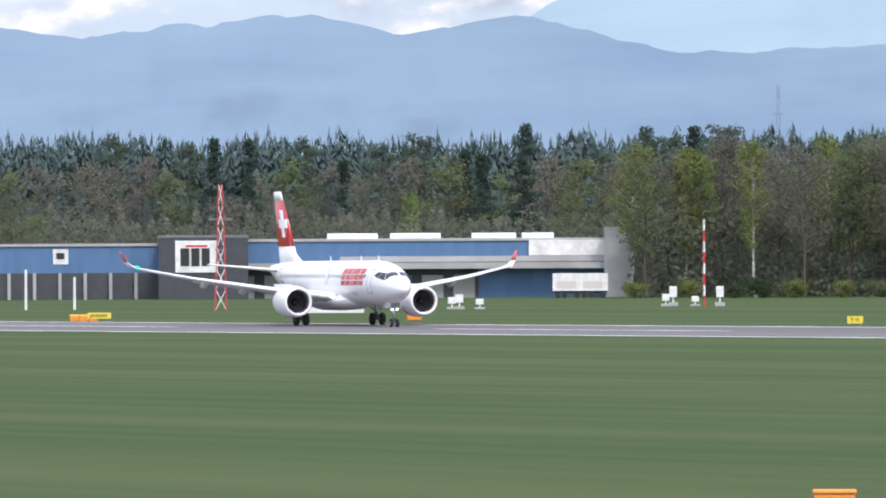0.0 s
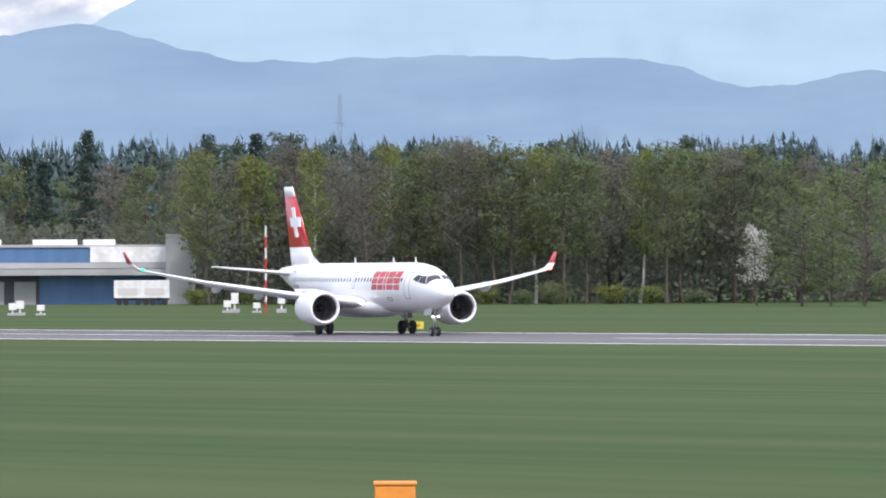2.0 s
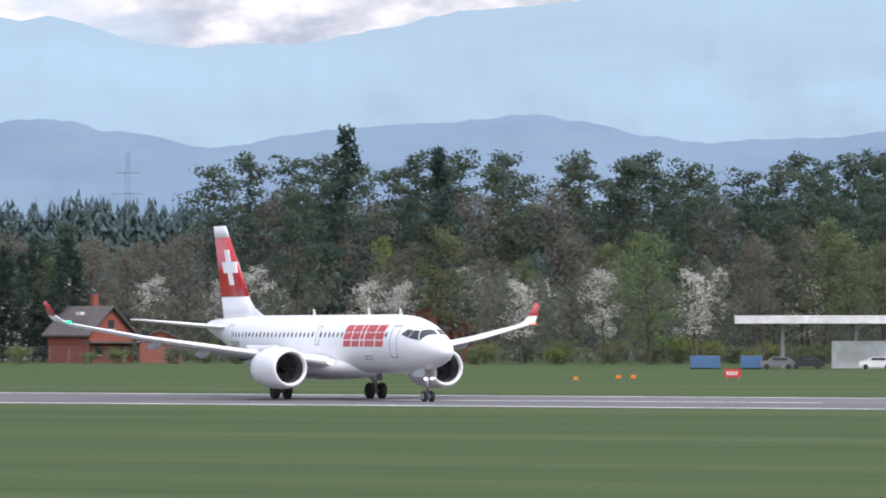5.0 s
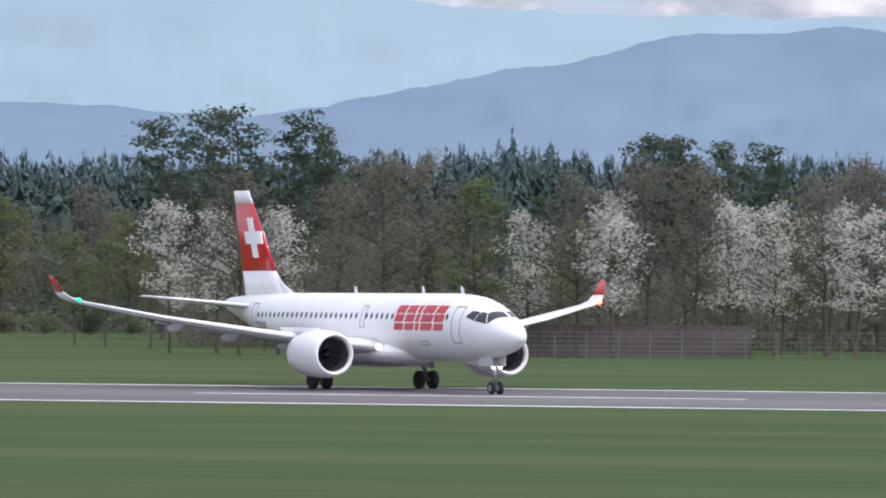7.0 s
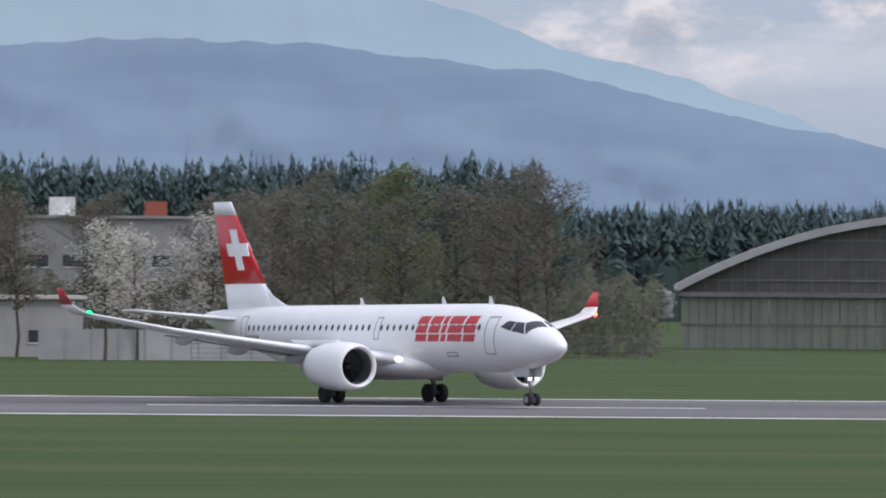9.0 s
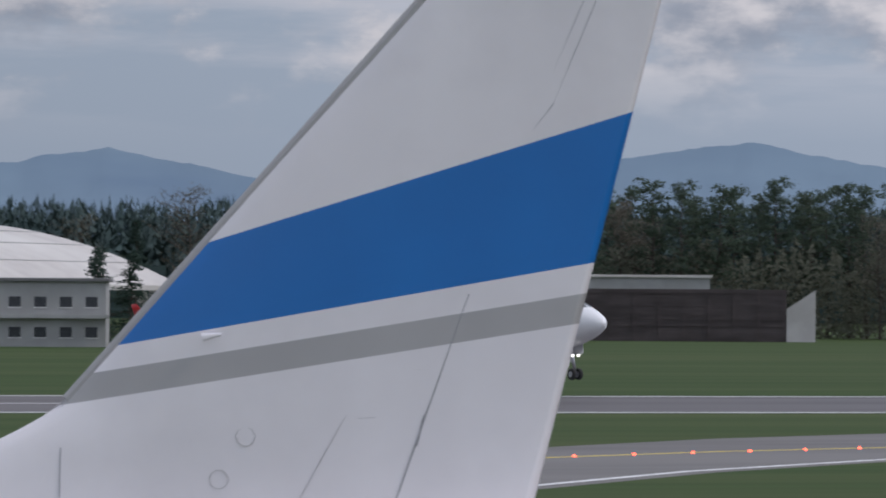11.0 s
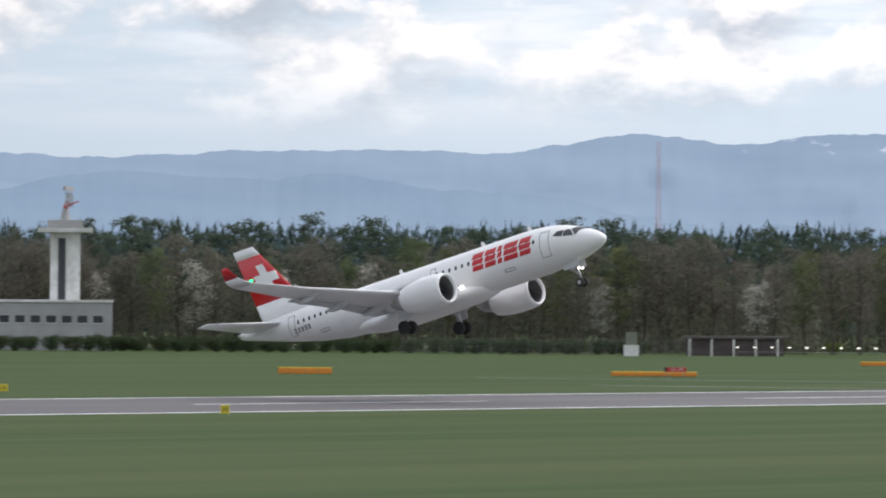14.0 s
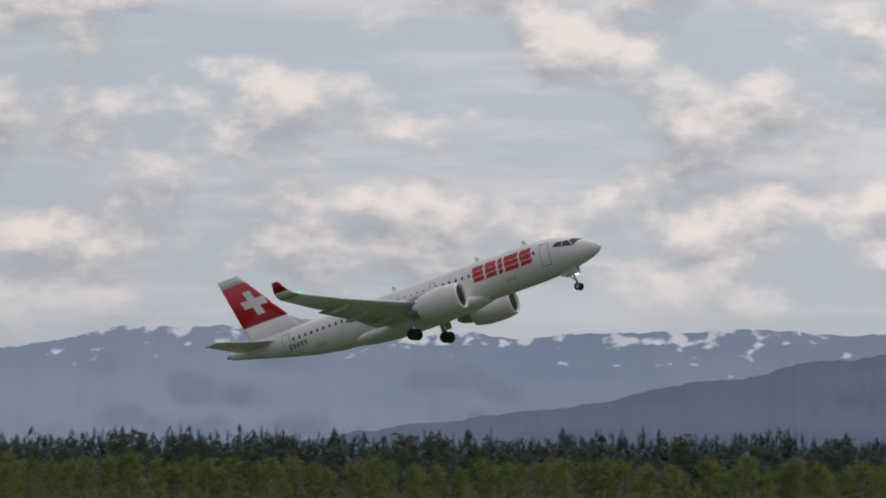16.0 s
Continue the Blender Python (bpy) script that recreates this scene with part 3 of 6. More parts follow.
    # nose gear
    g = part("nose_gear", tube((14.85, 0, 0.35), (14.6, 0, 2.3), 0.1), MAT["metal"], a, "metal nose gear leg", smooth=True)
    part("drag_brace", tube((14.8, 0, 0.9), (13.6, 0, 2.2), 0.06), MAT["metal"], g)
    part("axle", tube((14.85, -0.3, 0.35), (14.85, 0.3, 0.35), 0.07), MAT["metal"], g)
    for s in (1, -1):
        build_wheel("nose_wheel", a, 14.85, s * 0.25, 0.35, 0.22)
        part("gear_door", box(13.7, 15.2, s * 0.42 - 0.02, s * 0.42 + 0.02, 1.55, 2.2, 0.01), MAT["belly"], g, "grey nose gear door")
        part("taxi_light", tube((14.9, s * 0.22, 1.45), (15.05, s * 0.22, 1.45), 0.07, seg=12), MAT["lamp"], g, "bright taxi light")
    # fin in three painted lengths
    def fin_sec(z):
        t = (z - 4.9) / 6.7
        return (-11.5 - 5.45 * t, 0, z, 5.7 - 3.55 * t, 0.1 - 0.01 * t, (0, 1, 0))
    for z0, z1, mt, lb in ((4.9, 6.75, "white", "white fin root"), (6.75, 10.8, "red", "red fin panel"), (10.8, 11.6, "white", "white fin cap")):
        part("fin", surface([fin_sec(z0), fin_sec((z0 + z1) / 2), fin_sec(z1)]), MAT[mt], a, lb, smooth=True)
    part("dorsal_fillet", surface([(-8.8, 0, 5.2, 6, 0.03, (0, 1, 0)), (-10.6, 0, 5.5, 4.6, 0.035, (0, 1, 0)), (-12.0, 0, 6.0, 3.2, 0.04, (0, 1, 0)), (-12.7, 0, 6.5, 1.5, 0.05, (0, 1, 0))]), MAT["white"], a, "white dorsal fillet", smooth=True)
    for s in (1, -1):
        for x0, x1, z0, z1 in ((-15.6, -16.35, 7.55, 9.95), (-14.8, -15.6, 8.37, 9.13), (-16.35, -17.15, 8.37, 9.13)):
            rows = []
            def hy(x, z):
                lx, _, _, c, t, _ = fin_sec(z)
                q = max(0.001, min(1, (lx - x) / c))
                return (1.4845 * math.sqrt(q) - 0.63 * q - 1.758 * q * q + 1.4215 * q ** 3 - 0.5075 * q ** 4) * t * c
            v = []
            for off in (0.03, -0.05):
                for z in (z0, (z0 + z1) / 2, z1):
                    dx = -(z - 8.75) * 0.45
                    for x in (x0, (x0 + x1) / 2, x1):
                        v.append(Vector((x + dx, s * (hy(x + dx, z) + off), z)))
            f = [(i * 3 + j, i * 3 + j + 1, i * 3 + j + 4, i * 3 + j + 3) for i in (0, 1) for j in (0, 1)]
            rim = [0, 1, 2, 5, 8, 7, 6, 3]
            f += [(p, q, q + 9, p + 9) for p, q in zip(rim, rim[1:] + rim[:1])]
            part("cross_bar", (v, f), MAT["white"], a, "white cross on the fin")
    # antennas
    for x in (11.2, 6.5, -2.0):
        part("antenna", surface([(x, 0, 5.42, 0.5, 0.1, (0, 1, 0)), (x - 0.25, 0, 5.85, 0.25, 0.1, (0, 1, 0))]), MAT["white"], a)
    part("tail_cone", tube((-19.6, 0, 4.78), (-20.0, 0, 4.82), 0.24, 0.17, 14), MAT["metal"], a, "metal exhaust of the auxiliary power unit")
    return a


airliner = build_airliner()


# ---- the parked airliner whose tail stands before the terrace ----
def build_parked_tail():
    # local: x towards its tail, y away from the terrace, origin at the fin's foot on the ground
    a = thing("parked_airliner", facing(22.28, 54), "parked white jet with blue and grey stripes on its tail fin", "airliner")
    U = 1 / 153.7

    def Q(px, py):
        return (px - 560) * U, 6.1 + (533 - py) * U

    def le(z):
        # swept leading edge with a curved dorsal fillet at its foot
        x = Q(115, 715)[0] + (z - Q(115, 715)[1]) * 0.874
        zf = Q(115, 715)[1]
        if z < zf:
            x -= ((zf - z) / 1.15) ** 1.55 * 1.55
        return x

    def te(z):
        return Q(950, 882)[0] + (z - Q(950, 882)[1]) * 0.247

    def span(zl0, zt0, zl1, zt1, mat, label, name="fin", x_from=0.0, x_to=1.0, grow=0.0, n=5):
        # a slice of the fin between two slanting lines, given by their heights at the leading and the trailing edge
        rings = []
        for i in range(n + 1):
            k = i / n
            zl, zt = zl0 + (zl1 - zl0) * k, zt0 + (zt1 - zt0) * k
            xl, xt = le(zl), te(zt)
            c = xt - xl
            ring = []
            for px, pt in airfoil(13):
                q = x_from + (x_to - x_from) * px
                th = (1.4845 * math.sqrt(q) - 0.63 * q - 1.758 * q * q + 1.4215 * q ** 3 - 0.5075 * q ** 4) * 0.085 * min(c, 6.5)
                sg = 1 if pt >= 0 else -1
                ring.append(Vector((xl + q * c, sg * (th + grow), zl + (zt - zl) * q)))
            rings.append(ring)
        return part(name, loft(rings, cap=False), MAT[mat], a, label, smooth=True)

    zz = lambda y: Q(0, y)[1]
    span(zz(882), zz(900), zz(722), zz(571), "finwhite", "dusty white lower fin", n=8)
    span(zz(722), zz(571), zz(666), zz(517), "grey", "grey stripe")
    span(zz(666), zz(517), zz(617), zz(463), "finwhite", "white band between the stripes")
    span(zz(617), zz(463), zz(436), zz(195), "blue", "broad blue stripe")
    span(zz(436), zz(195), zz(-330), zz(-330), "finwhite", "dusty white upper fin", n=6)
    # leading edge strip, rudder gap, hinge covers and rivet rings
    for y0, y1 in ((-200, 60), (60, 330), (330, 600), (600, 712)):
        z0, z1 = zz(y1), zz(y0)
        part("leading_edge", tube((le(z0) + 0.04, 0, z0), (le(z1) + 0.04, 0, z1), 0.07, 0.07, 10), MAT["grey"], a, "grey leading edge strip")

    def seam(x0, y0, x1, y1, w=0.012, mat="seam"):
        p, q = Q(x0, y0), Q(x1, y1)
        def onfin(pt):
            x, z = pt
            c = te(z) - le(z)
            k = max(0.001, min(1, (x - le(z)) / c))
            th = (1.4845 * math.sqrt(k) - 0.63 * k - 1.758 * k * k + 1.4215 * k ** 3 - 0.5075 * k ** 4) * 0.085 * min(c, 6.5)
            return Vector((x, -th - 0.004, z))
        bm = bmesh.new()
        pts = [onfin((p[0] + (q[0] - p[0]) * t / 6, p[1] + (q[1] - p[1]) * t / 6)) for t in range(7)]
        for u, v in zip(pts, pts[1:]):
            tube(u, v, w * 0.6, w * 0.6, 5, bm)
        part("panel_seam", bm, MAT[mat], a)
    seam(705, 882, 830, 520)
    seam(920, 262, 1030, 0, 0.01)
    seam(950, 250, 1052, 0, 0.01)
    seam(535, 882, 640, 690, 0.006, "grey")
    seam(112, 882, 115, 720, 0.01)
    seam(740, 790, 752, 735, 0.014)
    seam(940, 232, 978, 182, 0.014)
    seam(840, 296, 935, 294, 0.008)
    seam(845, 306, 935, 306, 0.006)
    seam(525, 300, 465, 395, 0.006, "grey")
    def ring(px, py, r):
        for k in range(10):
            g, h2 = 2 * math.pi * k / 10, 2 * math.pi * (k + 1) / 10
            seam_pts.append((px + r * math.cos(g), py + r * math.sin(g), px + r * math.cos(h2), py + r * math.sin(h2)))
    seam_pts = []
    ring(438, 774, 17)
    ring(392, 850, 17)
    for s4 in seam_pts:
        seam(*s4, 0.006, "grey")
    # faint removed lettering as bars
    for px, py in ((480, 655), (535, 677), (655, 725), (680, 690), (748, 640)):
        seam(px - 14, py - 18, px + 12, py - 22, 0.005, "grey")
        seam(px - 18, py + 16, px + 10, py + 14, 0.005, "grey")
    # small probe on the fin
    p = Q(380, 597)
    part("probe", tube((p[0] - 0.12, -0.32, p[1] - 0.02), (p[0] + 0.1, -0.34, p[1] + 0.02), 0.05, 0.015, 10), MAT["finwhite"], a, "small white probe")
    # rear fuselage with a tail cone, and the near wing with its blue winglet
    zt = zz(905)
    rings = []
    for x, r, zc in ((-26.5, 0.1, 2.4), (-26.2, 0.6, 2.4), (-25, 1.25, 2.35), (-22.5, 1.75, zt - 1.86), (-10, 1.85, zt - 1.86), (-3, 1.8, zt - 1.8), (2, 1.3, zt - 1.25), (5, 0.7, zt - 0.75), (6.6, 0.25, zt - 0.5)):
        rings.append([Vector((x, r * math.sin(2 * math.pi * k / 28), zc + r * math.cos(2 * math.pi * k / 28))) for k in range(28)])
    part("fuselage", loft(rings), MAT["finwhite"], a, "white fuselage", smooth=True)
    for s in (1, -1):
        part("wing", surface([(21.5 - 42, s * 1.2, 1.4, -7.0, 0.12, (0, 0, 1)), (-16.0, s * 8, 1.65, -3.6, 0.11, (0, 0, 1)), (-10.6, s * 15.6, 2.0, -1.6, 0.1, (0, 0, 1))]), MAT["belly"], a, "grey swept wing", smooth=True)
        part("winglet", surface([(-10.6, s * 15.6, 2.0, -1.5, 0.1, (0, s * 0.5, 0.8)), (-10.2, s * 16.0, 2.45, -1.2, 0.09, (0, 1, 0.2)), (-8.75, s * 16.25, 4.14, -0.5, 0.08, (0, 1, 0.1))]), MAT["blue"], a, "upright blue winglet", smooth=True)
        part("tailplane", surface([(-0.5, s * 0.8, zt - 1.7, -4.2, 0.1, (0, 0, 1)), (4.4, s * 6.6, zt - 1.35, -1.5, 0.09, (0, 0, 1))]), MAT["belly"], a, "grey tailplane", smooth=True)
        g = part("main_gear", tube((-15, s * 2.8, 0.5), (-15, s * 2.6, 1.6), 0.14), MAT["metal"], a)
        build_wheel("main_wheel", a, -15, s * 2.8, 0.5, 0.4)
    g = part("nose_gear", tube((-23, 0, 0.35), (-23, 0, 1.4), 0.1), MAT["metal"], a)
    build_wheel("nose_wheel", a, -23, 0, 0.34, 0.25)


# ---- trees ----
def leaves(rng, centres, radii, per, size, slim=0.65, facing_out=None):
    """Small leaf sprays on the outsides of clumps, each turned more or less outwards from its clump."""
    c = np.repeat(np.array(centres), per, axis=0)
    n = len(c)
    d = rng.normal(0, 1, (n, 3))
    d /= np.linalg.norm(d, axis=1)[:, None]
    out = c * np.array([1.0, 1.0, 0.0]) if facing_out is None else np.broadcast_to(facing_out, (n, 3))
    out = out / (np.linalg.norm(out, axis=1)[:, None] + 1e-6)
    p = c + d * np.array(radii) * rng.uniform(0.45, 1.05, (n, 1))
    nn = d * 0.8 + out * 0.5 + np.array([0, 0, 0.35]) + rng.normal(0, 0.4, (n, 3))
    nn /= np.linalg.norm(nn, axis=1)[:, None]
    u = np.cross(nn, rng.normal(0, 1, (n, 3)))
    u /= np.linalg.norm(u, axis=1)[:, None]
    w = np.cross(nn, u)
    s = size * rng.uniform(0.55, 1.35, (n, 1))
    return np.stack([p + u * s, p + w * s * slim, p - u * s * 0.9, p - w * s * slim], 1).reshape(-1, 3)


def quads(name, arr, mat):
    me = bpy.data.meshes.new(name)
    me.from_pydata(arr.tolist(), [], np.arange(len(arr)).reshape(-1, 4).tolist())
    me.materials.append(MAT[mat])
    return me


def limb_mesh(segs):
    bm = bmesh.new()
    for p, q, r0, r1 in segs:
        tube(p, q, r0, r1, 5, bm, caps=False)
    return bm


def make_tree(name, kind, h, seed, mat, label, category="tree", density=1.0):
    """A tapered trunk with limbs and a crown of leaf clumps."""
    rng = np.random.default_rng(seed)
    t = thing(name, pose(0, 0, -50), label, category)
    segs, cen = [], []
    lean = rng.normal(0, 0.02, 2) * h
    top = np.array([lean[0], lean[1], h * (0.97 if kind != "bush" else 0.5)])
    k = 7
    pts = [top * (i / k) + np.append(rng.normal(0, 0.008 * h, 2), 0) * (i > 0) for i in range(k + 1)]
    r = h * (0.011 if kind != "bush" else 0.006)
    for i in range(k):
        segs.append((pts[i], pts[i + 1], r * (1 - i / k) + 0.03, r * (1 - (i + 1) / k) + 0.03))

    def on(f):
        i = min(k - 1, int(f * k))
        return pts[i] + (pts[i + 1] - pts[i]) * (f * k - i)
    conf = {"pine": (0.38, 38, 0.165, 0.2), "spruce": (0.06, 64, 0.22, -0.22), "round": (0.28, 34, 0.25, 0.55), "slim": (0.3, 34, 0.14, 0.8),
            "bare": (0.3, 40, 0.26, 0.6), "bush": (0.02, 34, 0.55, 0.5), "wide": (0.1, 46, 0.36, 0.35)}[kind]
    f0, nl, spread, rise = conf
    for i in range(nl):
        f = f0 + (1 - f0) * ((i + rng.uniform()) / nl)
        g = (f - f0) / (1 - f0)
        if kind == "spruce":
            ln = spread * h * (1.02 - g) * rng.uniform(0.75, 1.1)
        elif kind == "pine":
            ln = spread * h * (0.55 + 0.6 * math.sin(math.pi * min(1, g * 0.9 + 0.1))) * rng.uniform(0.4, 1.1)
        else:
            ln = spread * h * (0.35 + 0.75 * math.sin(math.pi * min(1, 0.12 + g * 0.86))) * rng.uniform(0.55, 1.1)
        az = rng.uniform(0, 2 * math.pi)
        a = on(min(0.999, f))
        b = a + ln * np.array([math.cos(az), math.sin(az), rise * rng.uniform(0.6, 1.2)])
        segs.append((a, b, r * 0.4 * (1 - g) + 0.03, 0.02))
        if kind in ("bare", "round", "slim"):
            for q in range(3):
                m0 = a + (b - a) * rng.uniform(0.35, 0.8)
                e = m0 + ln * 0.4 * np.append(rng.normal(0, 0.6, 2), rng.uniform(0.2, 0.9))
                segs.append((m0, e, 0.035, 0.012))
                cen.append(e)
        for q in (0.45, 0.72, 1.0):
            cen.append(a + (b - a) * q)
    if kind == "spruce":
        cen += [on(0.9), on(0.94), on(0.97)]
    else:
        cen += [on(f) for f in (0.82, 0.9, 0.96)]
    per, rad, flat, sz, slim = {"pine": (22, 0.05, 0.55, 0.0098, 0.6), "spruce": (14, 0.045, 0.5, 0.0125, 0.5), "round": (12, 0.058, 0.85, 0.0105, 0.65),
                                "slim": (11, 0.045, 1.1, 0.0105, 0.65), "bare": (10, 0.06, 0.9, 0.015, 0.22), "bush": (15, 0.17, 0.75, 0.034, 0.65),
                                "wide": (20, 0.06, 0.8, 0.0115, 0.65)}[kind]
    per = max(1, int(per * density))
    trunk = part("trunk", limb_mesh([(Vector(p), Vector(q), a, b) for p, q, a, b in segs]), MAT["birchbark" if "birch" in name else "bark"], t, smooth=True)
    cr = new("crown", quads("crown", leaves(rng, cen, (rad * h, rad * h, rad * h * flat), per, sz * h, slim), mat))
    cr.parent = t
    return t


PROTO = {}
for key, args in dict(
        pine=[("pine_tree", "pine", 25, 1, "pine", "tall dark green pine with a bare trunk"), ("pine_tree", "pine", 25, 2, "pine", "tall dark green pine with a bare trunk"), ("pine_tree", "pine", 25, 3, "pine", "tall dark green pine with a bare trunk")],
        spruce=[("spruce_tree", "spruce", 25, 4, "spruce", "dark pointed spruce at the wood edge"), ("spruce_tree", "spruce", 25, 5, "spruce", "dark pointed spruce at the wood edge")],
        fresh=[("birch_tree", "slim", 20, 6, "fresh", "slim birch with fresh yellow-green leaves"), ("birch_tree", "slim", 20, 7, "fresh", "slim birch with fresh yellow-green leaves")],
        olive=[("broadleaf_tree", "round", 20, 8, "olive", "olive-green tree in early leaf"), ("broadleaf_tree", "round", 20, 9, "olive", "olive-green tree in early leaf")],
        bud=[("budding_tree", "bare", 20, 10, "bud", "brown tree in bud with thin branches"), ("budding_tree", "bare", 20, 11, "bud", "brown tree in bud with thin branches"), ("budding_tree", "round", 20, 12, "bud", "brown tree in bud with thin branches")],
        blossom=[("blossom_tree", "round", 14, 13, "blossom", "tree covered with white spring blossom"), ("blossom_tree", "round", 14, 14, "blossom", "tree covered with white spring blossom")],
        willow=[("willow_tree", "wide", 16, 15, "willow", "broad pale green willow")],
        bush=[("bush", "bush", 4, 16, "olive", "low green bush at the wood's edge"), ("bush", "bush", 4, 17, "fresh", "low green bush at the wood's edge")],
        dark=[("bush", "bush", 4, 18, "hedge", "dark green shrub before the woods")],
        bare=[("bare_tree", "bare", 18, 19, "bud", "bare tree with fine branches")]).items():
    PROTO[key] = []
    for a in args:
        PROTO[key].append((make_tree(*a, category="shrub" if a[0] == "bush" else "tree", density=0.3 if key == "bare" else 1.0), a[2]))
USED = set()
TR = random.Random(5)


def plant(key, az, d, h):
    t, h0 = PROTO[key][TR.randrange(len(PROTO[key]))]
    p = spot(az, d)
    k = h / h0
    rot = TR.uniform(0, 360)
    if t.name in USED:
        c = copy_thing(t, pose(p.x, p.y, 0, 0, 0, rot))
    else:
        USED.add(t.name)
        c = t
        c.matrix_basis = pose(p.x, p.y, 0, 0, 0, rot)
    w = k * TR.uniform(0.9, 1.15)
    c.scale = (w, w, k)
    return c


def belt(az0, az1, d0, d1, step, mix, h0, h1):
    """A strip of wood: trees every step metres or so between two bearings."""
    names = [k for k, w in mix.items() for _ in range(w)]
    az = az0
    while az < az1:
        f = (az - az0) / (az1 - az0)
        d = TR.uniform(d0, d1)
        key = TR.choice(names)
        h = TR.uniform(h0, h1) * (0.8 if key in ("bud", "fresh", "olive") else 0.62 if key == "blossom" else 0.16 if key in ("bush", "dark") else 1.0)
        plant(key, az, d, h)
        az += math.degrees(step * TR.uniform(0.6, 1.4) / d)


# wood behind the warehouses, then the mixed wood edge
belt(-41.42, -31.34, 800, 900, 3.8, dict(pine=4, spruce=3, bud=4, olive=2), 25, 31)
belt(-41.42, -32.31, 770, 790, 9, dict(bud=3, fresh=1, olive=2, bush=2), 17, 22)
belt(-32.93, -25.40, 715, 740, 3.0, dict(fresh=2, olive=4, bud=6), 27, 31)
belt(-32.93, -24.85, 755, 800, 3.2, dict(pine=5, bud=4, olive=2), 25, 28)
belt(-32.86, -26.58, 700, 710, 6, dict(bush=5, dark=2), 20, 34)
belt(-25.54, -20.71, 760, 840, 3.6, dict(bud=6, olive=2, pine=1), 22, 27)
plant("willow", -24.72, 640, 20)
plant("willow", -25.48, 650, 17)
plant("blossom", -26.03, 655, 11)
plant("willow", -25.13, 646, 15)
# village stretch: spruces, blossom and tall pines behind
belt(-23.54, -22.02, 690, 720, 1.6, dict(spruce=1), 16, 20)
belt(-22.44, -13.12, 690, 760, 4.4, dict(bud=5, olive=3, blossom=2, fresh=1), 19, 25)
belt(-20.36, -11.04, 760, 820, 3.4, dict(pine=7, bud=1), 31, 36)
belt(-19.33, -11.04, 640, 670, 6.0, dict(blossom=4, bush=4, olive=3, willow=1), 17, 23)
belt(-13.81, -5.52, 640, 740, 4.0, dict(olive=3, bud=4, pine=4, blossom=1), 19, 26)
belt(-20.6, -9.0, 660, 676, 5.0, dict(bush=4, dark=1), 22, 34)
belt(-24.2, -20.0, 662, 676, 7.0, dict(bush=3, dark=1), 16, 26)
plant("spruce", -18.93, 700, 36)
plant("spruce", -17.69, 705, 33)
plant("pine", -14.69, 690, 30)
plant("pine", -19.47, 690, 26)
# blossom row behind the concrete wall
belt(-8.28, -2.76, 440, 470, 4.0, dict(blossom=3, bud=3, olive=1), 18, 22)
belt(-9.5, -3.2, 475, 520, 5.2, dict(bud=5, olive=2), 12, 15.5)
belt(-3.2, -0.5, 475, 520, 5.2, dict(bud=6, olive=1), 15, 19)
belt(-0.5, 3.1, 475, 520, 4.6, dict(bud=7, olive=1), 21, 25)
belt(3.1, 6.0, 475, 520, 9.0, dict(bud=5, olive=1), 18, 23)
belt(6.0, 10.0, 475, 520, 4.6, dict(bud=7, olive=1), 20, 24)
for _az, _d, _h in ((-8.6, 590, 27), (-8.1, 600, 28), (-7.6, 585, 28.5), (-7.1, 595, 28), (-6.6, 590, 26), (-2.6, 555, 24), (-1.9, 550, 23), (-1.4, 556, 23)):
    plant("pine", _az, _d, _h)
plant("spruce", -4.9, 520, 15)
plant("spruce", -5.3, 470, 10)
belt(-2.76, 8.28, 445, 490, 4.6, dict(blossom=3, bud=5), 18, 22)
belt(-8.28, 2.9, 560, 640, 5.0, dict(bud=5, pine=1, olive=1), 16, 19)
belt(6.2, 10.35, 560, 640, 4.6, dict(bud=5, pine=2, olive=1), 17, 20)
plant("blossom", -3.12, 454, 14.5)
plant("blossom", -1.81, 460, 14.5)
plant("blossom", -1.33, 462, 14)
plant("blossom", -0.72, 470, 14)
plant("fresh", 1.15, 470, 20)
plant("blossom", 1.23, 455, 13)
plant("blossom", 4.52, 450, 12.5)
plant("blossom", 4.90, 455, 12)
plant("pine", 3.42, 500, 19)
plant("pine", -2.38, 549, 23.5)
plant("pine", -2.96, 549, 24)
# behind the hangar
belt(7.59, 24.51, 900, 1000, 4.5, dict(bud=4, pine=1, spruce=2, blossom=2), 12, 17)
plant("bare", 14.63, 760, 25)
plant("bare", 15.80, 760, 25)
plant("bare", 17.66, 800, 23)
plant("bare", 20.76, 800, 25)
plant("bare", 19.45, 790, 20)
for _az, _h in ((19.6, 13), (20.02, 12.4)):
    _t = plant("spruce", _az, 612, _h)
    _t.scale = (_t.scale.x * 1.7, _t.scale.y * 1.7, _t.scale.z)
plant("spruce", 20.09, 680, 18)
plant("spruce", 14.26, 700, 19)
# long wood of pines behind the timber wall and along the field
belt(24.51, 31.75, 800, 840, 3.0, dict(pine=8, bud=2), 25, 29)
belt(31.06, 38.6, 790, 800, 3.0, dict(fresh=4, olive=4, bud=3), 23.5, 28)
belt(38.6, 43.49, 790, 800, 3.2, dict(fresh=2, olive=3, bud=5), 20, 25)
belt(31.06, 38.6, 815, 870, 2.6, dict(pine=7, bud=2), 25, 28)
belt(38.6, 43.49, 815, 870, 2.8, dict(pine=6, bud=3), 23, 26.5)
belt(43.49, 54.53, 815, 870, 2.8, dict(pine=6, bud=3), 20.5, 24.5)
belt(42.80, 56.61, 800, 810, 4.0, dict(bud=6, olive=2, blossom=1), 18, 25)
belt(52.46, 78.01, 870, 940, 3.1, dict(pine=7, bud=2), 20, 24)
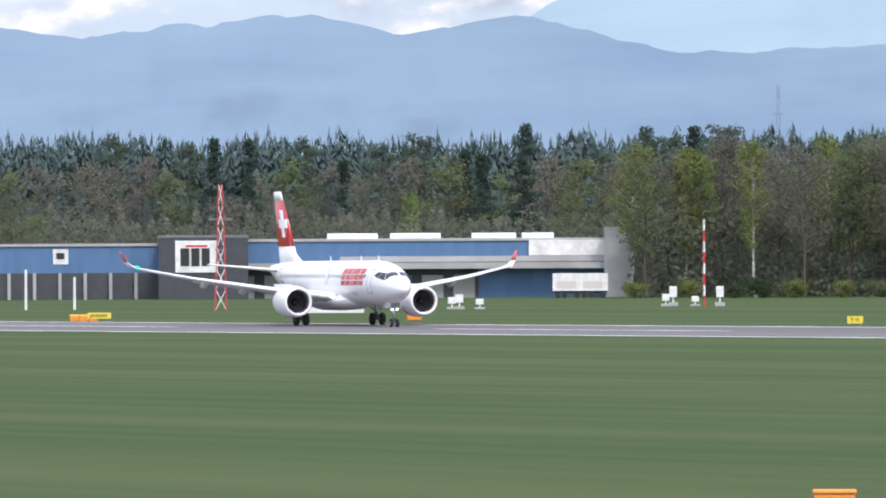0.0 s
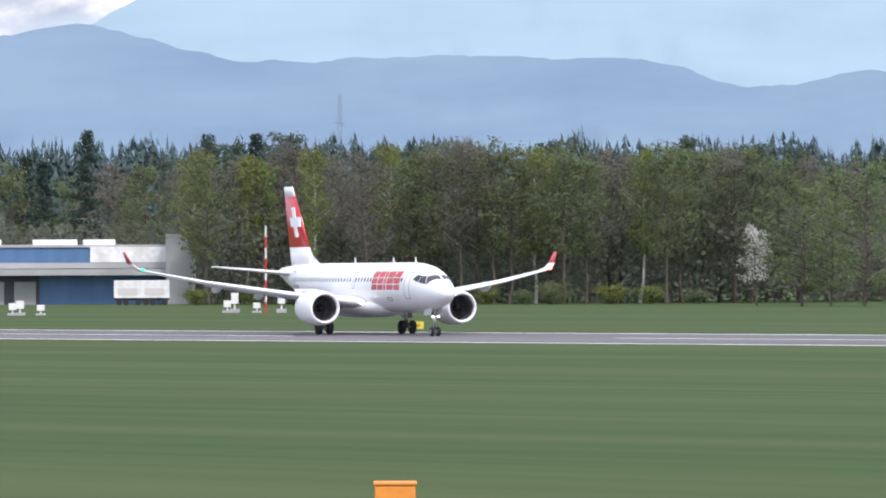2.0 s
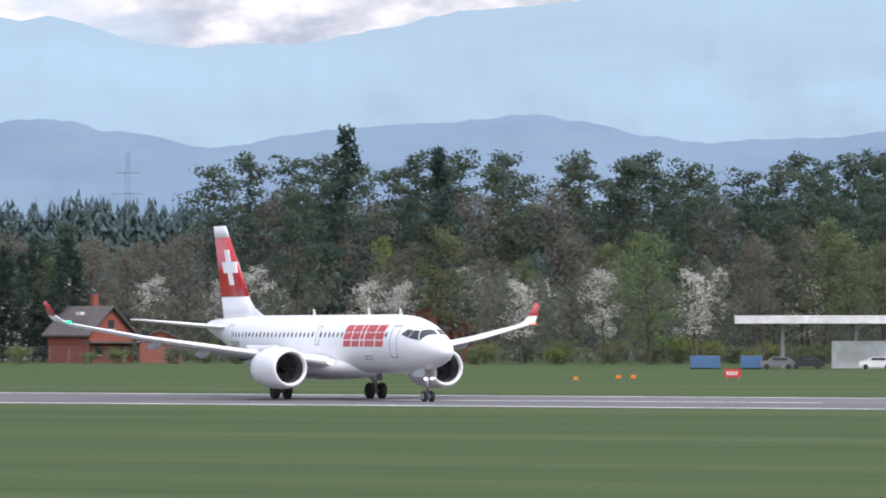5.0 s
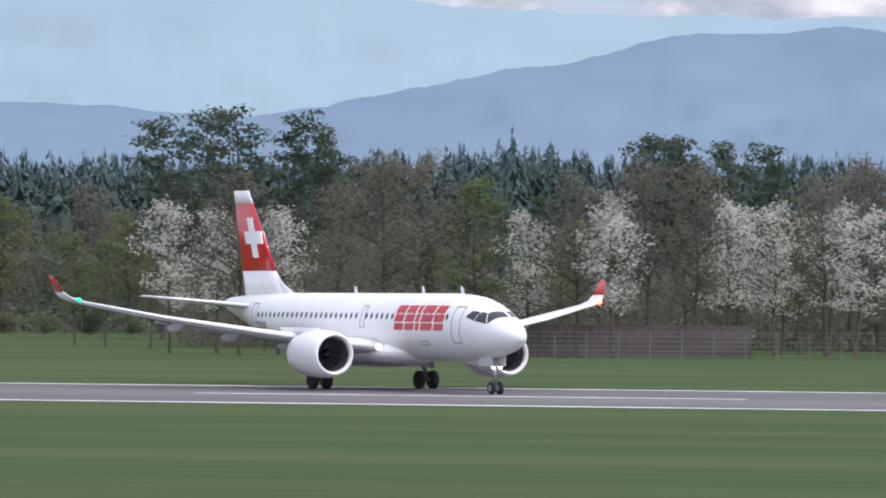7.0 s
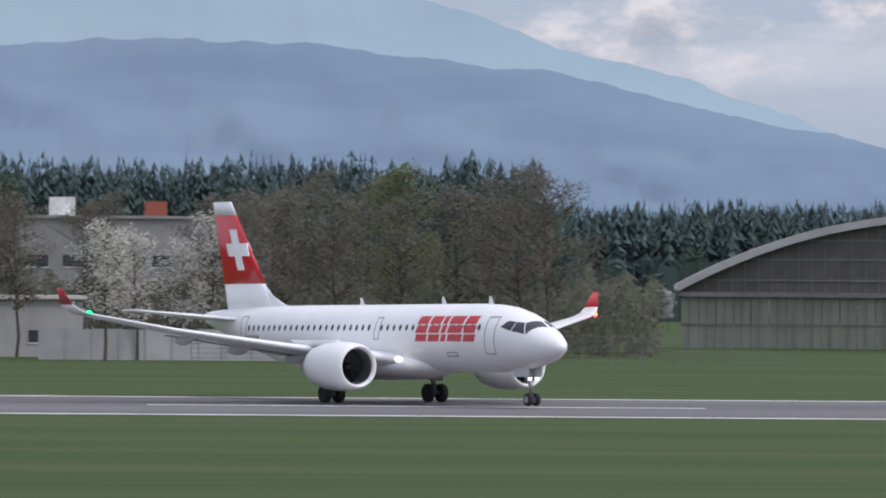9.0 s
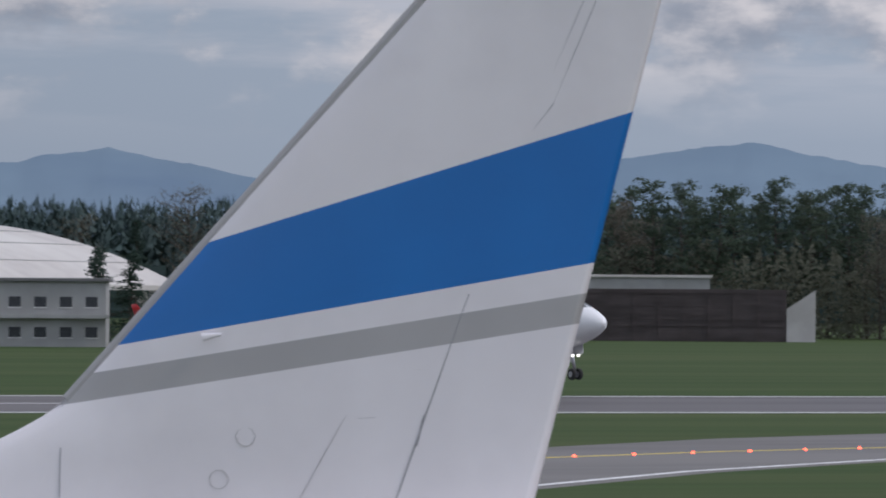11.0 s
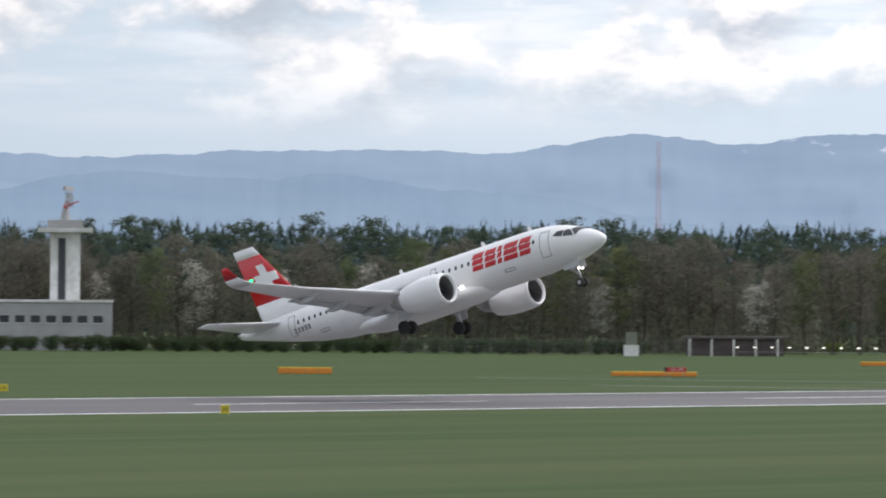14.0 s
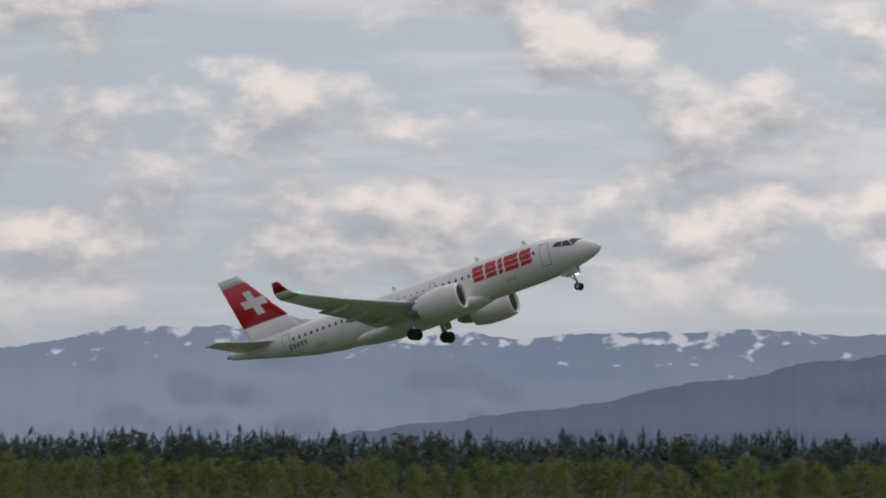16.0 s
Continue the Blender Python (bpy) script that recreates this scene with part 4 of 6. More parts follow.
belt(52.46, 65.58, 840, 860, 4.4, dict(bud=5, olive=3, fresh=1), 17, 24)
belt(47.63, 64.20, 815, 830, 8.0, dict(bush=3, dark=2), 15, 25)
belt(64.06, 78.70, 770, 840, 2.7, dict(fresh=1), 20, 22.5)
belt(41.07, 53.84, 772, 780, 3.0, dict(dark=1), 20, 26)
_t = plant("spruce", 40.59, 700, 10)
_t.scale = (_t.scale.x * 1.9, _t.scale.y * 1.9, _t.scale.z)
plant("pine", 40.59, 698, 9)
plant("fresh", 42.27, 760, 16)


def wood_mass(az0, az1, d0, d1, h, seed, mat, n, label):
    """Twigs, young leaves and undergrowth that fill a wood between its trees: many small clumps, joined."""
    rng = np.random.default_rng(seed)
    az = np.radians(rng.uniform(az0, az1, n))
    d = rng.uniform(d0, d1, n)
    top = h * np.array([0.62 + 0.28 * noise.noise(Vector((a * 160, seed, 0))) + 0.22 * noise.noise(Vector((a * 620, seed, 3))) for a in az])
    z = top * rng.uniform(0, 1, n) ** 0.8
    c = np.stack([d * np.sin(az), d * np.cos(az), z], 1)
    ob = new("undergrowth", quads("undergrowth", leaves(rng, c, (0.4, 0.4, 0.4), 1, 0.5, 0.5, -c * np.array([1.0, 1.0, 0.0])), mat))
    tagged(ob, label, "undergrowth", kind="stuff")


wood_mass(-42.11, -31.62, 795, 850, 21, 31, "mass", 36000, "grey-brown twigs and young leaves inside the wood")
wood_mass(-32.93, -24.85, 722, 770, 22, 32, "mass", 36000, "grey-brown twigs and young leaves inside the wood")
wood_mass(-25.20, -18.64, 745, 790, 16, 33, "mass", 22000, "grey-brown twigs and young leaves inside the wood")
wood_mass(-20.02, -4.83, 690, 760, 20, 34, "mass", 44000, "grey-brown twigs and young leaves inside the wood")
wood_mass(-8.28, 11.04, 500, 560, 12, 35, "mass", 40000, "grey-brown twigs and bushes behind the blossom trees")
wood_mass(24.51, 40.73, 802, 840, 23, 36, "mass", 52000, "grey-green twigs and young leaves inside the wood")
wood_mass(40.04, 55.92, 808, 850, 19, 37, "mass", 50000, "grey-brown twigs and young leaves inside the wood")
wood_mass(53.15, 78.70, 855, 900, 20, 38, "mass", 80000, "dark twigs and undergrowth inside the wood")


def far_woods(az0, az1, d, h, n, seed, label, hump=None):
    """Woods far behind the field: many small conifers, joined; a hump raises them as a hill would."""
    rng = np.random.default_rng(seed)
    arr = []
    for i in range(n):
        deg = az0 + (az1 - az0) * (i + rng.uniform()) / n
        az = radians(deg)
        dd = d * rng.uniform(1.0, 1.12)
        rise = hump[2] * math.exp(-((deg - hump[0]) / hump[1]) ** 2) * rng.uniform(0.5, 1.0) if hump else 0.0
        hh = h * rng.uniform(0.9, 1.02) * (0.96 + 0.08 * noise.noise(Vector((deg * 1.3, seed, 0))))
        # tiers of drooping boughs on a tapering crown, blunt on pines and pointed on spruces
        x0, y0 = dd * math.sin(az), dd * math.cos(az)
        blunt = rng.uniform() < 0.6
        crown = min(hh, 26.0)
        tiers, blades = 10, 8
        f = np.clip(np.repeat(np.arange(tiers) / tiers, blades) + rng.uniform(-0.04, 0.08, tiers * blades), 0, 1)
        ang = rng.uniform(0, 6.28, tiers * blades)
        r = crown * rng.uniform(0.13, 0.17) * (np.sqrt(np.clip(1.04 - f, 0, 1)) if blunt else (1.05 - f)) * rng.uniform(0.55, 1.2, tiers * blades)
        z = rise + hh - crown + f * crown * (0.93 if blunt else 0.96)
        lift = crown * 0.1
        wide = rng.uniform(0.16, 0.4, tiers * blades)
        tip = np.stack([x0 + r * np.cos(ang) * 0.15, y0 + r * np.sin(ang) * 0.15, z + lift * 0.8], 1)
        lo = np.stack([x0 + r * np.cos(ang - wide), y0 + r * np.sin(ang - wide), z], 1)
        hi = np.stack([x0 + r * np.cos(ang + wide), y0 + r * np.sin(ang + wide), z - lift * 0.1], 1)
        mid = np.stack([x0 + r * 1.15 * np.cos(ang), y0 + r * 1.15 * np.sin(ang), z - lift * 0.25], 1)
        arr.append(np.stack([tip, lo, mid, hi], 1).reshape(-1, 3))
        zb, w0 = rise + hh - crown * 0.75, crown * 0.16      # the dense lower boughs, down to the ground
        for q in range(4):
            g0, g1 = q * 1.571 + 0.4, q * 1.571 + 1.97
            a0, a1 = (x0 + w0 * math.cos(g0), y0 + w0 * math.sin(g0)), (x0 + w0 * math.cos(g1), y0 + w0 * math.sin(g1))
            arr.append(np.array([(*a0, 0.0), (*a1, 0.0), (*a1, zb), (*a0, zb)]))
    ob = new("far_woods", quads("far_woods", np.concatenate(arr), "woods"))
    tagged(ob, label, "woods", kind="stuff")


far_woods(-42.80, -14.50, 1450, 51, 1500, 21, "distant dark green conifer woods behind the airfield")
far_woods(-14.50, 9.66, 1450, 54, 1100, 22, "distant dark green conifer woods behind the airfield")
far_woods(9.66, 29.68, 1450, 41, 1000, 25, "distant dark green conifer woods behind the airfield")
far_woods(28.99, 80.08, 1400, 37, 1700, 24, "distant dark conifer woods beyond the field")
far_woods(-34.17, -27.27, 1900, 24, 800, 23, "distant wooded hill with a mast on it", hump=(-30.51, 2.0, 42))
far_woods(-9.0, -0.6, 1900, 24, 900, 26, "distant wooded hill beyond the trees", hump=(-5.0, 1.8, 54))
far_woods(4.14, 9.66, 1900, 24, 500, 27, "distant wooded hill beyond the trees", hump=(6.56, 2.0, 46))


# ---- mountains ----
def ridge(name, d, peaks, rough, seed, mat, label):
    """A chain of mountains: a smooth line through its tops and saddles (bearing, height), broken by noise, with spurs on the slopes."""
    n = 900
    rings = []
    a0, a1 = peaks[0][0], peaks[-1][0]
    for i in range(n + 1):
        a = a0 + (a1 - a0) * i / n
        for (pa, ha), (pb, hb) in zip(peaks, peaks[1:]):
            if pa <= a <= pb:
                t = (a - pa) / (pb - pa)
                t = 0.5 * t + 0.5 * t * t * (3 - 2 * t)
                hh = ha + (hb - ha) * t
                break
        hh += rough * noise.fractal(Vector((a * 0.7, seed, 0)), 0.75, 2.1, 8)
        row = []
        for k in range(19):
            t = k / 18
            spur = noise.fractal(Vector((a * 0.8 + t, t * 6.5, seed)), 1.0, 2, 4)
            p = spot(a, d - 520 * (1 - t) ** 1.3 + spur * 80 * (1 - t * t))
            row.append(Vector((p.x, p.y, hh * t - (4 if k == 0 else 0))))
        rings.append(row)
    v, f = loft(rings, closed=False, cap=False)
    tagged(part(name, (v, f), mat, smooth=True), label, "mountains", kind="structure")


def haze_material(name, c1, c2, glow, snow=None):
    """Distant slopes seen through air: this backdrop's glow paints in the air's own light."""
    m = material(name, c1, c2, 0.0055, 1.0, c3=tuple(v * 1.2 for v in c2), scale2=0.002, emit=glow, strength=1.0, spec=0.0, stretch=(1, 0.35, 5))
    if snow:
        n, l = m.node_tree.nodes, m.node_tree.links
        b = n["Principled BSDF"]
        src = b.inputs["Base Color"].links[0].from_socket
        geo = n.new("ShaderNodeNewGeometry")
        sp = n.new("ShaderNodeSeparateXYZ")
        l.new(geo.outputs["Position"], sp.inputs[0])
        nz = n.new("ShaderNodeTexNoise")
        nz.inputs["Scale"].default_value, nz.inputs["Detail"].default_value = 0.05, 6
        l.new(geo.outputs["Position"], nz.inputs["Vector"])
        mr = n.new("ShaderNodeMapRange")
        mr.inputs["From Min"].default_value, mr.inputs["From Max"].default_value = snow, snow + 60
        mr.inputs["To Min"].default_value, mr.inputs["To Max"].default_value = -0.2, 0.1
        l.new(sp.outputs["Z"], mr.inputs["Value"])
        ad = n.new("ShaderNodeMath")
        l.new(nz.outputs["Fac"], ad.inputs[0])
        l.new(mr.outputs[0], ad.inputs[1])
        th = n.new("ShaderNodeMapRange")
        th.inputs["From Min"].default_value, th.inputs["From Max"].default_value = 0.56, 0.64
        l.new(ad.outputs[0], th.inputs["Value"])
        mx = n.new("ShaderNodeMixRGB")
        mx.inputs["Color2"].default_value = (0.62, 0.6, 0.58, 1)
        side = n.new("ShaderNodeMapRange")      # the high massif only, not its lower neighbours
        side.inputs["From Min"].default_value, side.inputs["From Max"].default_value = 2500, 2200
        l.new(sp.outputs["Y"], side.inputs["Value"])
        mul = n.new("ShaderNodeMath")
        mul.operation = "MULTIPLY"
        l.new(th.outputs[0], mul.inputs[0])
        l.new(side.outputs[0], mul.inputs[1])
        l.new(mul.outputs[0], mx.inputs["Fac"])
        l.new(src, mx.inputs["Color1"])
        l.new(mx.outputs[0], b.inputs["Base Color"])
    return m


# bluish tints and emission paint the aerial haze, set chain by chain
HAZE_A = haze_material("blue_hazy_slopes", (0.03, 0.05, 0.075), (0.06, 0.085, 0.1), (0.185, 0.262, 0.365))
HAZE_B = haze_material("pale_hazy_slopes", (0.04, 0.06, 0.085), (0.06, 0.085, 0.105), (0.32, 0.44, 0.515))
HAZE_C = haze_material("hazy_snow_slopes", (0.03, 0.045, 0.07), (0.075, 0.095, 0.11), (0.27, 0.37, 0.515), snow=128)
HAZE_D = haze_material("pale_blue_hazy_slopes", (0.025, 0.045, 0.07), (0.065, 0.085, 0.1), (0.24, 0.335, 0.47))
HAZE_E = haze_material("dark_wooded_hazy_slopes", (0.02, 0.03, 0.045), (0.06, 0.075, 0.085), (0.125, 0.18, 0.275))
# heights in metres at 4 km: 100 on the scale of elevation is 48 m
E = 4000 / 8300
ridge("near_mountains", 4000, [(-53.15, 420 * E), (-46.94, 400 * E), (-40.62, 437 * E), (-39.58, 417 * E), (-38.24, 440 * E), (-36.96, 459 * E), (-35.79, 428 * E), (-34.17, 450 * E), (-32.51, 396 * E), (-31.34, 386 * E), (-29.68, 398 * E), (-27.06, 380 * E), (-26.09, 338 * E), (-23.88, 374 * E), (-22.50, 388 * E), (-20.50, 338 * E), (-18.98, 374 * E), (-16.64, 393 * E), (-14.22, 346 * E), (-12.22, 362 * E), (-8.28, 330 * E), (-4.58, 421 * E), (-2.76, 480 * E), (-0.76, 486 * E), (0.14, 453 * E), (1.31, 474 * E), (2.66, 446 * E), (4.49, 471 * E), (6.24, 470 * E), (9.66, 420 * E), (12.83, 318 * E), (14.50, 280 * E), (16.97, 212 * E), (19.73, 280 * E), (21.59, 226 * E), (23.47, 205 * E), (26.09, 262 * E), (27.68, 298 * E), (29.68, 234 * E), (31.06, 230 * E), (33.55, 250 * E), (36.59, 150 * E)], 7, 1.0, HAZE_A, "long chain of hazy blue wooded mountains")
ridge("foothills", 4050, [(30.37, 120 * E), (35.21, 255 * E), (38.66, 225 * E), (42.80, 190 * E), (44.87, 195 * E), (47.11, 262 * E), (50.39, 250 * E), (54.53, 180 * E), (59.37, 130 * E), (64.89, 90 * E)], 7, 1.5, HAZE_D, "wooded foothills in a blue haze glow under the snow ridge")
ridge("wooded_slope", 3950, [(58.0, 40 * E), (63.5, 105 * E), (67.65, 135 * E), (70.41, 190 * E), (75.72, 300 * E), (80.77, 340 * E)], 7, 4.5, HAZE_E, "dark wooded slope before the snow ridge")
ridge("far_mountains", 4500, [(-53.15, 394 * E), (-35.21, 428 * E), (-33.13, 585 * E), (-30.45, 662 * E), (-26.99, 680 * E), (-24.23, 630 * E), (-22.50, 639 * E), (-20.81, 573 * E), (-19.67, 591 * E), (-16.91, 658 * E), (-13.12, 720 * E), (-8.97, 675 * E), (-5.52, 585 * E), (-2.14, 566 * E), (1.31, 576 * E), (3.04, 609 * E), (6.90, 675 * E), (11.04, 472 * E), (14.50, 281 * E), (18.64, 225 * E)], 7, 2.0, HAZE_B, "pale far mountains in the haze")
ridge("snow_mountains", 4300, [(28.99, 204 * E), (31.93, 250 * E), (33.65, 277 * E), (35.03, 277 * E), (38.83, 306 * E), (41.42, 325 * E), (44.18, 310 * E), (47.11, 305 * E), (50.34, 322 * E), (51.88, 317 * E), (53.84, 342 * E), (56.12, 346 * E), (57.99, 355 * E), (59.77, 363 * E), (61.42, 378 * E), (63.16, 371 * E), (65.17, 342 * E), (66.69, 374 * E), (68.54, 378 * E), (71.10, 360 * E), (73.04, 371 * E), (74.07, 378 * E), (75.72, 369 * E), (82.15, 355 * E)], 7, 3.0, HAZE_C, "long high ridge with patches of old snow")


# ---- buildings ----
def house(name, m, w, dp, h, wall, roofm, label, category, gable=0.0, windows=(), over=0.4, wlabel=""):
    """A building with its front at local y=0: walls, a flat or gabled roof, openings set into the front."""
    b = thing(name, m, label, category)
    part("wall", box(-w / 2, w / 2, 0, dp, 0, h), MAT[wall], b)
    if gable:
        v = []
        for y in (-over, dp + over):
            v += [Vector((-w / 2 - over, y, h - 0.1)), Vector((0, y, h + gable)), Vector((w / 2 + over, y, h - 0.1)), Vector((w / 2 + over, y, h - 0.35)), Vector((0, y, h + gable - 0.25)), Vector((-w / 2 - over, y, h - 0.35))]
        part("roof", (v, [(0, 1, 7, 6), (1, 2, 8, 7), (2, 3, 9, 8), (3, 4, 10, 9), (4, 5, 11, 10), (5, 0, 6, 11), (5, 4, 1, 0), (4, 3, 2, 1), (6, 7, 10, 11), (7, 8, 9, 10)]), MAT[roofm], b)
        gv = [Vector((-w / 2, y, h - 0.05)) for y in (0, dp)] + [Vector((w / 2, y, h - 0.05)) for y in (0, dp)] + [Vector((0, y, h + gable - 0.3)) for y in (0, dp)]
        part("gable", (gv, [(0, 2, 4), (1, 5, 3), (0, 4, 5, 1), (2, 3, 5, 4), (0, 1, 3, 2)]), MAT[wall], b)
    else:
        part("roof", box(-w / 2 - over, w / 2 + over, -over, dp + over, h, h + 0.45, 0.05), MAT[roofm], b)
    for x, z, ww, wh in windows:
        o = part("window", box(x - ww / 2, x + ww / 2, -0.06, 0.2, z, z + wh), MAT["glass"], b)
        part("window_frame", box(x - ww / 2 - 0.08, x + ww / 2 + 0.08, -0.1, 0.1, z - 0.12, z - 0.002), MAT["paint"], o)
    return b


def build_warehouses():
    m = facing(-35.85, 745)
    b = house("warehouse", m, 68, 40, 9.0, "bluewall", "greywall", "long blue warehouse with a grey canopy and roof lights", "warehouse", over=0.3)
    part("canopy", box(-26, 34, -4, -0.05, 4.6, 5.6), MAT["greywall"], b, "grey canopy")
    part("canopy", box(-8, 34.5, -1.2, -0.05, 5.7, 6.6), MAT["greywall"], b, "pale wall band")
    part("office_box", box(22, 34.3, -0.6, 0, 6.65, 9.1), MAT["paint"], b, "white upper front")
    # one solid dark panel, its colour standing for shade in the bays
    part("dark_base", box(-33, 14, -0.3, 0, 0, 4.55), MAT["darkwall"], b, "dark panel for the shade in the loading bays")
    for k in range(9):
        part("loading_door", box(-30 + k * 5, -26.6 + k * 5, -0.45, -0.3, 0, 3.6), MAT["greywall" if k % 3 else "bluewall"], b, "roller door")
    for k in range(30):
        part("cladding_rib", box(-33.8 + k * 1.85, -33.7 + k * 1.85, -0.06, 0, 5.65, 8.95), MAT["bluewall"], b)
    for x0, x1 in ((-10, -2), (0, 8), (13, 20), (21, 26)):
        r = [[Vector((x0 + (x1 - x0) * i, 3 + 3 * math.cos(g), 9.4 + 0.9 * math.sin(g))) for g in [math.pi * k / 8 for k in range(9)]] for i in (0, 1)]
        part("roof_light", loft(r), MAT["paint"], b, "pale domed roof light")
    m = facing(-38.13, 735)
    c = house("office_block", m, 14, 20, 9.6, "darkwall", "darkgrey", "dark block with a white sign on its front", "building", over=0.1)
    part("sign_panel", box(-4.4, 2.2, -0.2, 0, 4.2, 9.2, 0.03), MAT["paint"], c, "white sign panel")
    for x0, x1, z0, z1, mt in ((-3.6, -2.2, 5.2, 8.0, "black"), (-1.9, -0.6, 5.2, 8.0, "black"), (-0.3, 1.0, 5.2, 8.0, "black"), (-2.8, 0.6, 8.2, 8.5, "signred")):
        part("sign_shape", box(x0, x1, -0.25, -0.2, z0, z1), MAT[mt], c, "plain sign shape")
    m = facing(-40.05, 745)
    d = house("warehouse", m, 38, 40, 8.4, "bluewall", "greywall", "long blue warehouse with a dark panel for its shaded open bays", "warehouse", over=0.3)
    # dark sheet in place of the shade behind the open supports
    part("dark_base", box(-18.9, 18.9, -0.3, 0, 0, 4.2), MAT["darkwall"], d, "dark panel for the shade in the loading bays")
    for k in range(10):
        part("post", box(-18 + k * 4, -17.5 + k * 4, -1.2, -0.7, 0, 4.2), MAT["greywall"], d)
    part("sign_panel", box(1.2, 3.6, -0.15, 0, 5.6, 8.0), MAT["paint"], d, "small white sign")
    part("sign_shape", box(1.7, 3.0, -0.2, -0.15, 6.4, 7.4), MAT["black"], d)
    m = facing(-33.06, 740)
    house("stair_tower", m, 4.6, 8, 10.6, "greywall", "greywall", "grey square tower at the warehouse end", "building", over=0.05)
    # lorry trailers parked below
    for k, xx in enumerate((1003, 1045)):
        t = thing("lorry_trailer", facing(LORRY[k], 720), "white lorry trailer with dull beige side panels", "trailer", "parked trailers")
        part("box_body", box(-2.2, 2.2, 0, 2.5, 1.1, 3.8, 0.05), MAT["paint"], t)
        part("side_panel", box(-1.6, 1.4, -0.04, 0, 1.5, 2.6), MAT["roofsheet"], t)
        part("chassis", box(-2.1, 2.1, 0.4, 2.1, 0.75, 1.1), MAT["black"], t)
        for dx in (-1.4, -0.4, 1.5):
            part("wheel", tube((dx, 0.05, 0.45), (dx, 0.4, 0.45), 0.45, seg=16), MAT["tyre"], t)


LORRY = [-33.694, -33.370]


def pole(name, az, d, h, label, bands=8, r=0.12, red_first=True):
    p = spot(az, d)
    t = thing(name, pose(p.x, p.y, 0), label, "mast")
    for k in range(bands):
        part("pole_section", tube((0, 0, h * k / bands), (0, 0, h * (k + 1) / bands), r, r * 0.95, 8), MAT["signred" if (k % 2 == 0) == red_first else "paint"], t)
    return t


def build_hangar():
    # barrel-roofed hangar: a front arch towards the field, its roof running back and to one side
    h = thing("hangar", facing(14.45, 600, 0, -6), "large barrel-roofed hangar with tall grey doors", "hangar")
    W, EAVE, RISE, BACK, SKEW = 33.5, 8.0, 8.9, 75.0, 0.0
    arc = [(-W + 2 * W * k / 40, EAVE + RISE * (1 - ((k - 20) / 20.0) ** 2)) for k in range(41)]
    side = 0.42
    rings = []
    for y in (-1.0, 0.0, BACK):
        rings.append([Vector((x + side * y, y, z)) for x, z in arc] + [Vector((x + side * y, y, z - 0.7)) for x, z in reversed(arc)])
    part("roof", loft(rings), MAT["roofsheet"], h, "pale sheet barrel roof", smooth=False)
    for q in (6, 12, 18, 24, 28, 32, 36):
        x, z = arc[q]
        part("roof_seam", tube((x, 0, z + 0.02), (x + side * BACK, BACK, z + 0.02), 0.09, seg=5), MAT["greywall"], h)
    part("front_trim", loft([[Vector((x, y, z + 0.06)) for x, z in arc] + [Vector((x, y, z - 0.9)) for x, z in reversed(arc)] for y in (-1.35, -1.02)]), MAT["greywall"], h, "pale arch trim")
    n = len(arc)
    v = [Vector((x, 0.4, z - 0.4)) for x, z in arc] + [Vector((x, 0.4, EAVE - 1.6)) for x, z in arc]
    v += [p + Vector((0, 0.4, 0)) for p in v]
    f = [(i, i + 1, n + i + 1, n + i) for i in range(n - 1)] + [(2 * n + i, 3 * n + i, 3 * n + i + 1, 2 * n + i + 1) for i in range(n - 1)]
    part("front_glazing", (v, f), MAT["hangarglass"], h, "dark upper front of small panes")
    for k in range(1, 40):
        x, z = arc[k]
        part("mullion", box(x - 0.05, x + 0.05, 0.28, 0.4, EAVE - 1.5, z - 0.7), MAT["darkgrey"], h)
    for zz in (8.6, 11.2, 13.6):
        xw = W * math.sqrt(max(0, 1 - (zz - EAVE) / RISE)) - 0.8
        part("transom", box(-xw, xw, 0.22, 0.38, zz - 0.12, zz + 0.12), MAT["darkgrey"], h)
    part("door_rail", box(-W, W, -0.9, 0.3, EAVE - 1.5, EAVE - 0.9), MAT["darkgrey"], h)
    for k in range(30):
        x = -W + 0.4 + k * 2.22
        o = part("door_leaf", box(x, x + 2.1, -0.35 + 0.12 * (k % 2), -0.1 + 0.12 * (k % 2), 0.05, EAVE - 1.5), MAT["hangargrey"], h)
        part("door_rib", box(x + 0.95, x + 1.12, -0.5 + 0.12 * (k % 2), -0.35 + 0.12 * (k % 2), 0.1, EAVE - 1.6), MAT["darkgrey"], o)
        part("door_rib", box(x, x + 2.1, -0.47 + 0.12 * (k % 2), -0.35 + 0.12 * (k % 2), 3.0, 3.15), MAT["darkgrey"], o)
    part("side_wall", box(W - 0.3, W, 0.8, BACK * 0.2, 0, EAVE - 0.8), MAT["hangargrey"], h)
    for x, y in ((-4, 3), (6, 4), (14, 6), (20, 9)):
        z = EAVE + RISE * (1 - ((x - side * y) / W) ** 2)
        part("roof_vent", box(x - 2.2, x + 2.2, y, y + 3, z - 0.4, z + 1.1, 0.1), MAT["greywall"], h)
    win = [(-9 + 3.2 * k, z, 1.5, 1.3) for k in range(7) for z in (1.2, 5.0)]
    a = house("office_annex", facing(18.56, 590, 0, -3), 24, 14, 8.2, "greywall", "darkgrey", "grey two-storey annex with rows of windows", "building", windows=win, over=0.5)
    part("balcony", box(-12, 12.4, -1.2, 0, 3.6, 4.1), MAT["greywall"], a, "concrete balcony band")


